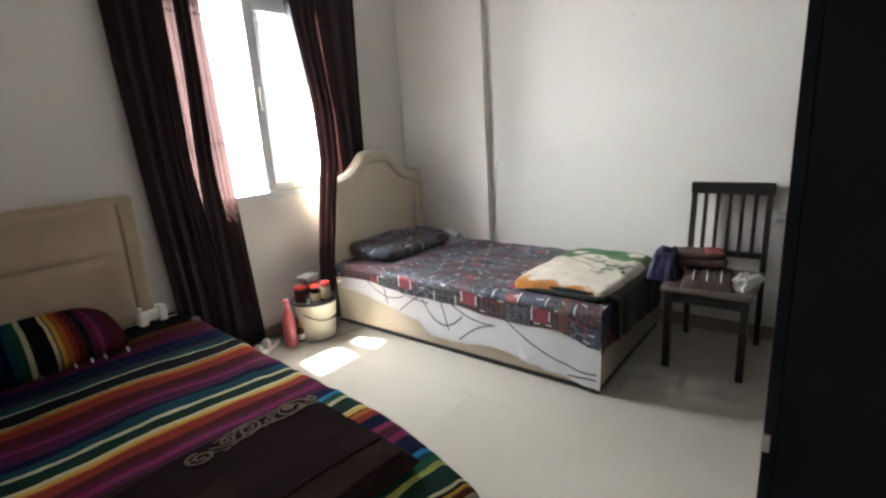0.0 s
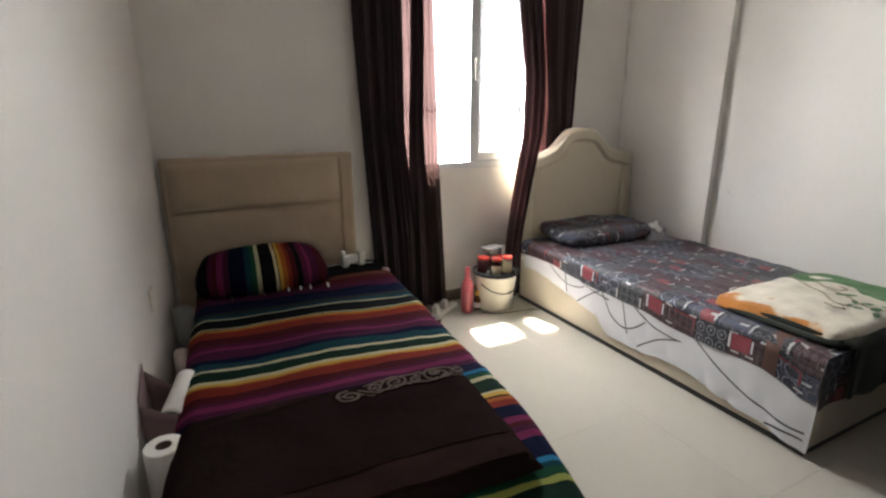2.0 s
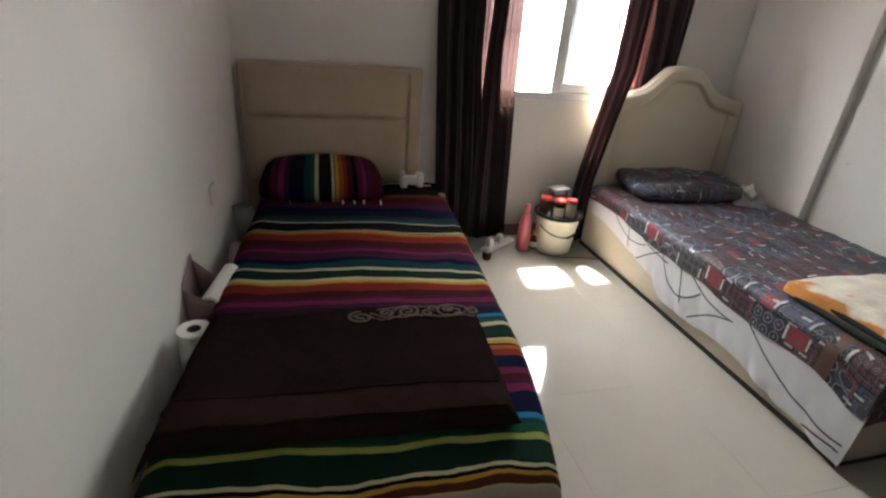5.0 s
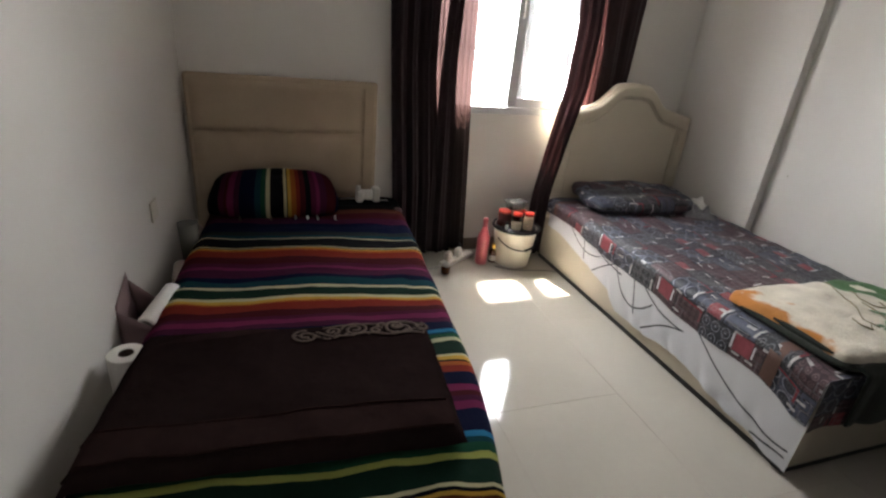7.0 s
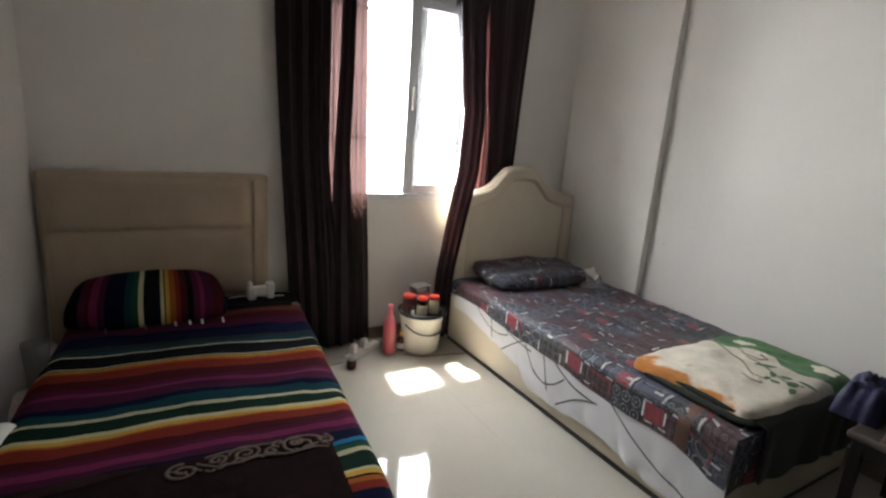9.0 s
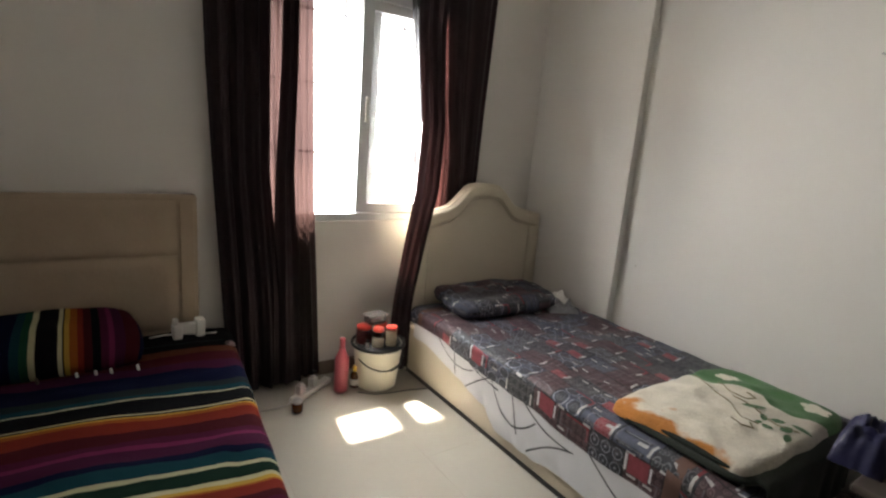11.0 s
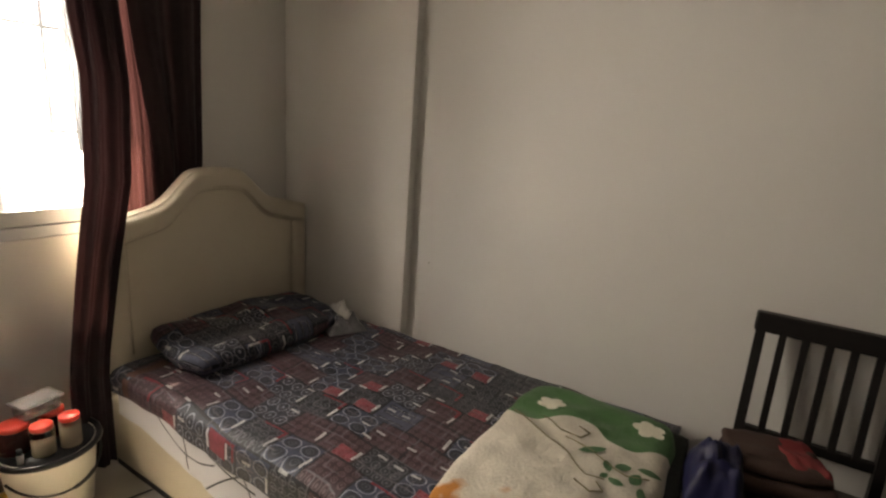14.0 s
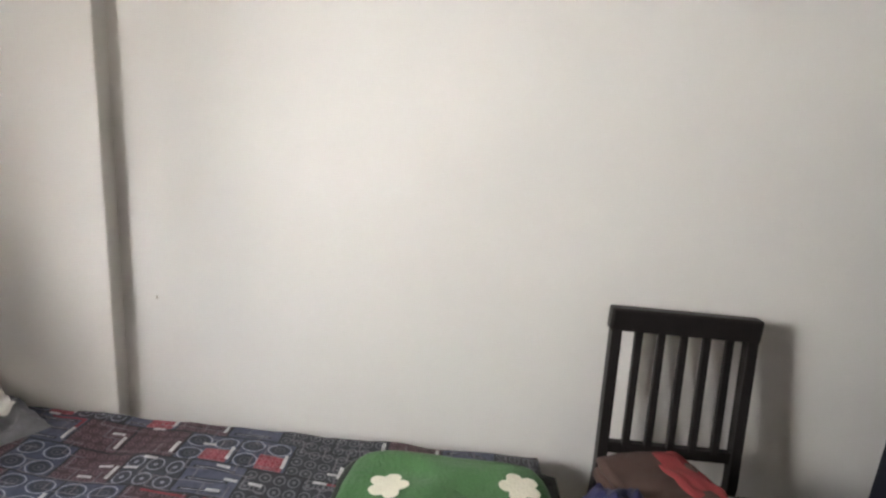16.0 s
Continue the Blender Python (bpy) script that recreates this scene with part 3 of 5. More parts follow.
# ---- window ----
def build_window():
    win = new("window_1")
    tagged(win, "grey aluminium sliding window with one half pushed open", "window", kind="structure")
    y0, y1 = 0.012, 0.088
    for n_, a in (("frame_jamb", (WX0, y0, SILL, WX0 + 0.05, y1, HEAD)), ("frame_jamb", (WX1 - 0.05, y0, SILL, WX1, y1, HEAD)),
                  ("frame_head", (WX0 + 0.05, y0, HEAD - 0.05, WX1 - 0.05, y1, HEAD)), ("frame_sill", (WX0 + 0.05, y0, SILL, WX1 - 0.05, y1, SILL + 0.044))):
        part(n_, box(*a, 0.004), ALU, win)
    # two sashes, both on the +x half: one fixed, one slid over it
    for yy, xa, xb in ((0.020, 1.856, 2.475), (0.056, 1.918, 2.48)):
        s = new("sash")
        s.parent = win
        z0, z1 = SILL + 0.046, HEAD - 0.052
        for n_, a in (("stile", (xa, yy, z0, xa + 0.068, yy + 0.026, z1)), ("stile", (xb - 0.05, yy, z0, xb, yy + 0.026, z1)),
                      ("bottom_rail", (xa + 0.068, yy, z0, xb - 0.05, yy + 0.026, z0 + 0.057)), ("top_rail", (xa + 0.068, yy, z1 - 0.05, xb - 0.05, yy + 0.026, z1))):
            part(n_, box(*a, 0.003), ALU, s)
        g = part("pane", box(xa + 0.068, yy + 0.011, z0 + 0.057, xb - 0.05, yy + 0.015, z1 - 0.05), CLEAR, s)
        g.visible_shadow = False
    part("latch", box(1.888, 0.006, 1.50, 1.908, 0.020, 1.64, 0.004), WHITEPL, win, "small pale window latch")
    gr = tagged(new("window_grille"), "thin grey steel security bars outside the window", "window bars")
    for z in (1.31, 1.69, 2.07):
        part("bar", box(WX0 + 0.002, 0.168, z - 0.007, WX1 - 0.002, 0.176, z + 0.007), GRILLE, gr)
    for x in (1.44, 1.82, 2.20):
        part("bar", box(x - 0.007, 0.176, SILL + 0.001, x + 0.007, 0.188, HEAD - 0.001), GRILLE, gr)


def build_curtain(name, label, edges, y_mid, z0, z1, mat, folds, depth, seed, nu=90, nv=26, parent=None, y_low=None):
    """Hanging cloth whose two side edges run through (z, x_left, x_right) rows, with vertical folds."""
    def across(z):
        rows = sorted(edges)
        for a, b in zip(rows, rows[1:]):
            if a[0] <= z <= b[0]:
                k = (z - a[0]) / (b[0] - a[0])
                return a[1] + k * (b[1] - a[1]), a[2] + k * (b[2] - a[2])
        return rows[0][1:] if z < rows[0][0] else rows[-1][1:]

    def place(u, v):
        z = z0 + (z1 - z0) * v
        a, b = across(z)
        uu = u + 0.035 * wob(u * 5, z * 0.7, seed) + 0.01 * wob(u * 12, z * 2, seed)
        uu = min(1, max(0, uu)) if 0 < u < 1 else u
        ph = folds * 2 * math.pi * (u + 0.03 * wob(u * 4, z * 0.5, seed + 3))
        sway = 0.0 if y_low is None else (y_low - y_mid) * (1 - min(1, max(0, (z - 1.15) / 0.9)))
        y = y_mid + sway + depth * (0.72 * math.sin(ph) + 0.28 * math.sin(2.3 * ph + 1.1)) * (0.75 + 0.35 * wob(u * 7, z * 0.8, seed + 7))
        return Vector((a + (b - a) * uu, min(y, -0.012), z))

    return part(name, sheet(place, nu, nv), mat, parent, label, smooth=True)


def build_curtains():
    rod = tagged(new("curtain_rod"), "thin steel curtain rod above the window", "curtain rod")
    part("pole", tube([(0.95, -0.07, 2.43), (2.75, -0.07, 2.43)], 0.011, 10), METAL, rod, smooth=True)
    for x in (1.0, 1.9, 2.7):
        part("bracket", box(x - 0.012, -0.082, 2.40, x + 0.012, 0.0, 2.418), METAL, rod)
    left = tagged(new("curtain"), "long dark maroon curtain hanging in heavy folds beside the window", "curtain", "window curtains")
    build_curtain("drape", "", [(0.03, 1.14, 1.41), (0.5, 1.115, 1.40), (1.2, 1.075, 1.337), (1.7, 1.05, 1.335), (2.45, 1.03, 1.33)], -0.078, 0.03, 2.45, CURTAIN, 3.6, 0.046, 1.0, parent=left)
    build_curtain("drape", "", [(0.03, 1.37, 1.52), (0.9, 1.362, 1.475), (1.2, 1.366, 1.457), (1.7, 1.388, 1.468), (2.45, 1.395, 1.468)], -0.088, 0.03, 2.45, CURTAIN, 1.6, 0.024, 5.0, 40, parent=left)
    build_curtain("thin_drape", "thin reddish cloth lit through by daylight", [(0.03, 1.30, 1.645), (0.5, 1.28, 1.62), (1.0, 1.25, 1.592), (2.45, 1.22, 1.545)], -0.042, 0.03, 2.45, SHEER, 7.5, 0.024, 9.0, nu=140, parent=left)
    right = tagged(new("curtain"), "dark maroon curtain gathered to one side behind the headboard", "curtain", "window curtains")
    build_curtain("drape", "", [(0.04, 2.01, 2.152), (0.45, 2.022, 2.152), (0.85, 2.08, 2.222), (1.15, 2.13, 2.285), (1.5, 2.175, 2.335), (2.45, 2.15, 2.355)], -0.055, 0.04, 2.45, CURTAIN, 2.5, 0.022, 13.0, 50, parent=right, y_low=-0.205)
    build_curtain("drape", "", [(0.04, 2.36, 2.62), (0.9, 2.475, 2.66), (1.25, 2.465, 2.68), (1.65, 2.41, 2.69), (2.45, 2.34, 2.72)], -0.050, 0.04, 2.45, CURTAINLIT, 2.4, 0.026, 17.0, 50, parent=right)
    build_curtain("thin_drape", "dusky red cloth lit through by daylight", [(0.04, 2.22, 2.52), (0.9, 2.27, 2.54), (1.4, 2.265, 2.54), (1.8, 2.225, 2.52), (2.45, 2.15, 2.52)], -0.030, 0.04, 2.45, CURTAINLIT, 6.0, 0.010, 21.0, 60, parent=right)
    build_curtain("lit_sheer_edge", "thin curtain edge before the glass, coloured pale for the daylight on it", [(1.25, 2.20, 2.23), (1.6, 2.185, 2.24), (2.0, 2.15, 2.24), (2.45, 2.09, 2.24)], -0.026, 1.25, 2.45, PALESHEER, 3.0, 0.010, 27.0, 30, parent=right)


# ---- bed with the patchwork sheet ----
BX0, BX1, BY0, BY1, BTOP = 2.172, 3.175, -2.105, -0.165, 0.435


def headboard_profile(x):
    """Height of the arched headboard over its width."""
    c = (BX0 + 3.19) / 2
    d = abs(x - c)
    arch = 1.190 - 0.9 * d * d
    k = min(1, max(0, (d - 0.10) / 0.22))
    k = k * k * (3 - 2 * k)
    flat = 1.035 - 0.045 * max(0, d - 0.3) / 0.2
    return arch * (1 - k) + flat * k


def build_headboard(bed):
    x0, x1, steps = BX0 + 0.002, 3.188, 48
    bm = bmesh.new()
    rows = []
    for i in range(steps + 1):
        x = x0 + (x1 - x0) * i / steps
        t = headboard_profile(x)
        rows.append([bm.verts.new(p) for p in ((x, -0.090, 0.002), (x, -0.158, 0.002), (x, -0.158, t - 0.012), (x, -0.150, t), (x, -0.100, t), (x, -0.090, t - 0.010))])
    for a, b in zip(rows, rows[1:]):
        for k in range(6):
            bm.faces.new((a[k], a[(k + 1) % 6], b[(k + 1) % 6], b[k]))
    bm.faces.new(rows[0]), bm.faces.new(rows[-1][::-1])
    bmesh.ops.recalc_face_normals(bm, faces=bm.faces)
    part("headboard", bm, LEATHER, bed, "cream upholstered headboard with an arched top", smooth=False)
    # raised padded border that follows the arch, with its seam
    c, inset = (x0 + x1) / 2, 0.092

    def inner(x):
        return headboard_profile(c + (x - c) * 1.06) - inset

    def border_top(u, v):
        x = x0 + 0.006 + (x1 - x0 - 0.012) * u
        lo, hi = inner(x), headboard_profile(x) - 0.006
        k = max(0, 1 - (2 * v - 1) ** 4) ** 0.5 * min(1, 14 * u, 14 * (1 - u)) ** 0.5
        return Vector((x, -0.1585 - 0.026 * k - 0.002 * wob(x * 9, v * 3, 4), lo + (hi - lo) * v))

    part("border", sheet(border_top, 60, 10), LEATHER, bed, "padded border of the headboard", smooth=True)
    for xa, xb in ((x0 + 0.004, x0 + 0.092), (x1 - 0.092, x1 - 0.004)):
        def border_side(u, v):
            x, z = xa + (xb - xa) * u, 0.30 + (inner((xa + xb) / 2) - 0.30) * v
            k = max(0, 1 - (2 * u - 1) ** 4) ** 0.5 * min(1, 14 * (1 - v)) ** 0.5
            return Vector((x, -0.1585 - 0.024 * k - 0.002 * wob(x * 9, z * 5, 4), z))
        part("border", sheet(border_side, 10, 24), LEATHER, bed, "padded border of the headboard", smooth=True)
    outer = [(x0 + 0.095 + (x1 - x0 - 0.19) * i / 40, -0.160, inner(x0 + 0.095 + (x1 - x0 - 0.19) * i / 40) - 0.002) for i in range(41)]
    seam = [(x0 + 0.095, -0.160, 0.45)] + outer + [(x1 - 0.095, -0.160, 0.45)]
    part("piping", tube(seam, 0.0045, 8), PIPING, bed, "sewn seam piping", smooth=True)

    def pad(u, v):
        x = x0 + 0.10 + (x1 - x0 - 0.20) * u
        top = headboard_profile(c + (x - c) * 1.06) - inset - 0.008
        z = 0.44 + (top - 0.44) * v
        bulge = (max(0, 1 - (2 * u - 1) ** 6) * max(0, 1 - (2 * v - 1) ** 6)) ** 0.5
        return Vector((x, -0.1585 - 0.010 * bulge - 0.003 * wob(u * 3, v * 3, 2.0), z))

    part("padding", sheet(pad, 30, 20), LEATHER, bed, smooth=True)


def side_profile(y):
    """Heights of the printed hem and of the white hem on the open side."""
    k = -y
    printed = 0.285 + 0.068 * max(0.0, min(1.0, (1.75 - k) / 1.3)) ** 1.2 - 0.045 * max(0.0, min(1.0, (k - 1.9) / 0.15)) + 0.006 * math.sin(y * 9) + 0.006 * wob(y * 5, 1.0)
    rows = ((0.40, 0.262), (0.70, 0.212), (0.95, 0.165), (1.06, 0.082), (1.32, 0.088), (1.52, 0.118), (1.68, 0.086), (1.95, 0.050), (2.12, 0.022))
    white = rows[0][1] if k < rows[0][0] else rows[-1][1]
    for (ka, za), (kb, zb) in zip(rows, rows[1:]):
        if ka <= k <= kb:
            white = za + (zb - za) * (k - ka) / (kb - ka)
    return printed, white + 0.010 * wob(y * 9, 4.0)


def build_patchwork_bed():
    bed = tagged(new("bed"), "cream leatherette single bed with an arched headboard", "bed", "beds")
    part("base", box(BX0 - 0.006, BY0 - 0.004, 0.024, BX1, BY1, 0.305, 0.012, 3), LEATHER, bed, "cream leatherette bed base", smooth=False)
    part("plinth", box(BX0 - 0.002, BY0 + 0.002, 0.0, BX1 - 0.01, BY1 - 0.004, 0.026), PLINTH, bed, "black plinth strip at the floor")
    part("mattress", box(BX0 + 0.02, BY0 + 0.02, 0.305, BX1 - 0.01, BY1 - 0.002, BTOP - 0.006, 0.035, 4), SHEETWHITE, bed, smooth=True)
    part("drawer_seam", tube([(BX0 - 0.001, BY0 + 0.03, 0.155), (BX0 - 0.001, -0.22, 0.165)], 0.0035, 6), PIPING, bed, "sewn seam along the base")
    build_headboard(bed)

    # printed sheet: over the top, down the open side and the foot
    def over(u, v):
        y = -0.20 + (BY0 - 0.012 + 0.20) * v
        hem, _ = side_profile(y)
        s = u * 1.22
        side = BTOP + 0.004 - hem
        r = 0.035
        if s < side:                       # hanging part, from the hem up
            z, x = hem + s, BX0 - 0.016 - 0.004 * math.sin(y * 26 + wob(y, 2) * 4) * (1 - s / side)
            k = max(0.0, s - (side - r)) / r
            x += r * (1 - math.sqrt(max(0, 1 - k * k)))
        else:
            x = min(BX0 - 0.014 + r + (s - side), BX1 - 0.006)
            z = BTOP + 0.004
        z += (0.011 * wob(x * 4, y * 5, 3) + 0.007 * wob(x * 11, y * 8, 6) + 0.003 * wob(x * 25, y * 18, 2)) * (1 if s > side else 0)
        z = min(z, hem + s)
        return Vector((x, y, z)), (s, -y)

    cover = tagged(new("bed_sheet"), "dark patchwork printed sheet hanging over the side of the bed", "bed sheet")
    part("printed_top", drape(over, 74, 110, 0.0), PRINT, cover, smooth=True)

    def patch(name, v0, v1, s0, s1, mat, label):
        def f(u, v):
            p, w_ = over((s0 + (s1 - s0) * u) / 1.22, (v0 + (v1 - v0) * v - 0.20) / 1.917)
            return p + Vector((-0.0022, 0, 0.0022)), w_
        part(name, drape(f, 10, 10), mat, cover, label, smooth=True)

    for y in (0.86, 1.35, 1.80):
        patch("red_panel", y - 0.042, y + 0.042, 0.030, 0.105, REDPRINT, "red printed panel")
        patch("white_panel", y - 0.056, y - 0.046, 0.035, 0.100, SHEETWHITE, "white printed bar")
        patch("white_panel", y + 0.046, y + 0.054, 0.040, 0.095, SHEETWHITE, "white printed bar")
    patch("brown_panel", 1.90, 1.955, 0.004, 0.30, BROWNPRINT, "brown printed band")
    patch("brown_panel", 0.285, 0.325, 0.004, 0.22, BROWNPRINT, "brown printed band")

    def foot(u, v):
        x = BX0 - 0.010 + (BX1 - BX0) * u
        low = 0.21 + 0.05 * u + 0.012 * wob(x * 6, 3.0)
        z = low + (BTOP + 0.002 - low) * v
        y = BY0 - 0.014 - 0.006 * math.sin(x * 22 + wob(x * 2, 1) * 4) * (1 - v)
        return Vector((x, y, z)), (u * 1.0, 2.2 + 0.25 * (1 - v))

    part("foot_drop", drape(foot, 40, 10), PRINT, cover, smooth=True)

    def hang(y, k):
        """A point of the hanging white cloth: k runs from under the print to the hem."""
        hem, low = side_profile(y)
        top = hem + 0.02
        loose = min(1.0, max(0.0, (-y - 0.25) / 0.6))
        fold = 0.006 * math.sin(y * 17 + 3 * wob(y * 2, 0.5)) + 0.003 * math.sin(y * 43 + 7 * k) + 0.006 * wob(y * 9, k * 3, 5)
        crease = 0.005 * abs(math.sin(y * 13 + k * 3.0 + wob(y * 3, k)))
        return Vector((BX0 - 0.010 - (abs(fold) * k + crease * k) * loose - 0.004 * k, y, top + (low - top) * k))

    under = tagged(new("under_sheet"), "white cotton under-sheet with dark printed vine lines below the cover", "bed sheet")
    part("white_drop", sheet(lambda u, v: hang(-0.24 + (BY0 - 0.014 + 0.24) * v, u), 16, 140), SHEETWHITE, under, smooth=True)

    # long printed vines: start and end along the bed and down the cloth, with the hang between
    for ya, ka, yb, kb, sag in ((-0.50, 0.1, -0.84, 0.25, 0.65), (-0.66, 0.05, -0.70, 0.9, 0.0), (-0.76, 0.05, -1.04, 0.2, 0.15), (-0.80, 0.95, -0.97, 0.1, -0.12), (-0.98, 0.08, -1.30, 0.30, 0.75),
                                (-1.14, 0.1, -1.20, 0.75, 0.05), (-1.22, 0.08, -1.52, 0.34, 0.18), (-1.27, 0.92, -1.50, 0.36, -0.10),
                                (-1.58, 0.06, -2.10, 0.66, 0.50), (-1.95, 0.97, -2.10, 0.80, -0.06)):
        def line(u, v):
            t = u
            k = ka + (kb - ka) * t + sag * 4 * t * (1 - t) * 0.6
            y = ya + (yb - ya) * t
            dy, dk = (yb - ya), ((kb - ka) + sag * 2.4 * (1 - 2 * t)) * 0.2
            ln = max(1e-6, math.hypot(dy, dk))
            off = 0.0036 * (2 * v - 1)
            p = hang(y - off * dk / ln, max(0.04, min(0.985, k + off * dy / ln / 0.2)))
            return p + Vector((-0.0016, 0, 0))
        part("vine", sheet(line, 30, 2), VINE, under, "dark printed vine line", smooth=True)

    # pillow in the same print
    pillow = tagged(new("pillow"), "flat pillow in a dark patchwork printed case", "pillow", "pillows")
    pillow.matrix_basis = pose(2.69, -0.362, 0.492, 4, 0, -3)
    part("pillowcase", cushion(0.82, 0.46, 0.112, 0.72, 0.026, 2.0, square=8.0, power=0.38), PRINT, pillow, smooth=True)


# ---- folded plush blanket ----
def folded_top(x, y, w, d, h):
    u, v = 2 * x / w - 1, 2 * y / d - 1
    rim = max(0.0, (1 - abs(u) ** 7) * (1 - abs(v) ** 7)) ** 0.3
    return 0.012 + (h - 0.012) * rim + (0.018 * wob(x * 5, y * 5, 8) + 0.010 * wob(x * 13, y * 13, 3)) * rim


def build_plush_blanket():
    w, d, h = 0.83, 0.545, 0.068
    base = tagged(new("folded_blanket"), "folded cream plush blanket with green border and white flowers", "blanket")
    base.matrix_basis = pose(2.245, -2.118, BTOP + 0.008, 0, 0, 0)
    skew = 0.02

    def top(u, v):
        x, y = w * u, d * v
        xx = x + 0.02 * math.sin(y * 8) * (1 - u) - 0.0
        a, b = 2 * u - 1, 2 * v - 1
        turn = 0.032 * abs(a * b) ** 5      # rounded corners
        return Vector((xx - math.copysign(turn, a), y + skew * (0.5 - u) - math.copysign(turn, b) + 0.006 * wob(x * 8, v * 2, 6), folded_top(x, y, w, d, h))), (x, y)

    part("upper_layer", drape(top, 56, 40, 0.0), PLUSH, base, smooth=True)

    def rim(z0, z1, grow):
        bm = bmesh.new()
        ring = []
        for k in range(96):
            a = 2 * math.pi * k / 96
            cx, cy = math.cos(a), math.sin(a)
            r = 1 / (abs(cx) ** 8 + abs(cy) ** 8) ** 0.125
            ring.append((w / 2 + (w / 2 + grow) * cx * r, d / 2 + (d / 2 + grow) * cy * r))
        loops = [[bm.verts.new((x + dx * (x - w / 2), y + dx * (y - d / 2), z)) for x, y in ring] for dx, z in ((-0.03, z0), (0.0, z0 + (z1 - z0) * 0.25), (0.006, (z0 + z1) / 2), (0.0, z0 + (z1 - z0) * 0.75), (-0.03, z1))]
        for p, q in zip(loops, loops[1:]):
            for k in range(96):
                bm.faces.new((p[k], p[(k + 1) % 96], q[(k + 1) % 96], q[k]))
        bm.faces.new(loops[-1]), bm.faces.new(loops[0][::-1])
        bmesh.ops.recalc_face_normals(bm, faces=bm.faces)
        return bm

    part("lower_fold", rim(0.0, 0.024, 0.004), PLUSHSHADE, base, "green plush underside, coloured dark for the shade below the folds", smooth=True)
    def hanging(u, v):
        x = 0.05 + 0.76 * u
        drop = 0.20 + 0.05 * u + 0.014 * wob(x * 7, 2.0)
        out = 0.012 * math.sin(x * 19 + 2 * wob(x * 3, 1)) * v
        if v < 0.15:
            return Vector((x, 0.02 - 0.045 * v / 0.15, 0.020 - 0.008 * v / 0.15))
        return Vector((x - 0.02 * v, -0.026 - abs(out), 0.012 - drop * (v - 0.15) / 0.85))

    part("hanging_fold", sheet(hanging, 44, 14, 0.008), PLUSHSHADE, base, "dark green plush layer hanging over the bed end, shade in its colour", smooth=True)
    part("middle_fold", rim(0.016, 0.044, -0.022), PLUSHSHADE, base, "green plush underside, coloured dark for the shade below the folds", smooth=True)

    def blossom(cx, cy, r, petals, mat, name, turn=0.0):
        bm = bmesh.new()
        c = bm.verts.new((cx, cy, folded_top(cx, cy, w, d, h) + 0.006))
        ring = []
        for k in range(48):
            a = 2 * math.pi * k / 48
            rr = r * (0.60 + 0.40 * abs(math.cos(petals * (a + turn) / 2)) ** 0.6)
            x, y = cx + rr * math.cos(a), cy + rr * math.sin(a)
            ring.append(bm.verts.new((x, y, folded_top(x, y, w, d, h) + 0.003)))
        for k in range(48):
            bm.faces.new((c, ring[k], ring[(k + 1) % 48]))
        part(name, bm, mat, base, smooth=True)

    blossom(0.655, 0.410, 0.052, 5, PLUSHCREAM, "flower", 0.3)
    blossom(0.690, 0.085, 0.054, 5, PLUSHCREAM, "flower", 0.9)

    def leaf(cx, cy, l_, wd, a):
        bm = bmesh.new()
        rows = []
        for i in range(9):
            t = i / 8
            hw = wd * math.sin(math.pi * t) ** 0.8
            row = []
            for s_ in (-1, 0, 1):
                px, py = l_ * (t - 0.5), s_ * hw
                x, y = cx + px * math.cos(a) - py * math.sin(a), cy + px * math.sin(a) + py * math.cos(a)
                row.append(bm.verts.new((x, y, folded_top(x, y, w, d, h) + 0.003)))
            rows.append(row)
        for p, q in zip(rows, rows[1:]):
            for k in (0, 1):
                bm.faces.new((p[k], p[k + 1], q[k + 1], q[k]))
        part("leaf", bm, PLUSHGREEN, base, smooth=True)

    for a in ((0.45, 0.21, 0.09, 0.014, 2.2), (0.41, 0.155, 0.045, 0.013, 0.5), (0.43, 0.115, 0.05, 0.016, 2.0), (0.36, 0.12, 0.05, 0.013, 1.2), (0.40, 0.075, 0.055, 0.017, 2.8), (0.455, 0.045, 0.07, 0.016, 1.9), (0.35, 0.05, 0.06, 0.013, 0.2), (0.37, 0.155, 0.03, 0.009, 2.5)):
        leaf(*a)
    for ctrl in (((0.53, 0.50), (0.47, 0.40), (0.40, 0.27), (0.34, 0.20), (0.36, 0.14)), ((0.55, 0.40), (0.50, 0.33), (0.49, 0.26), (0.53, 0.24), (0.55, 0.29)), ((0.47, 0.30), (0.45, 0.22), (0.42, 0.16), (0.40, 0.10), (0.43, 0.03)), ((0.30, 0.22), (0.27, 0.17), (0.30, 0.14), (0.33, 0.17))):
        pts = []
        for a, b in zip(ctrl, ctrl[1:]):
            for i in range(6):
                t = i / 6
                x, y = a[0] + (b[0] - a[0]) * t, a[1] + (b[1] - a[1]) * t
                pts.append((x, y, folded_top(x, y, w, d, h) + 0.002))
        part("stem", tube(pts, 0.0022, 6), PLUSHOLIVE, base, "thin olive stem line", smooth=True)


# ---- striped bed ----
BED1 = pose(1.1, -0.1, 0, 0, 0, -4.5)
TOP1, LEN1 = 0.425, 2.125


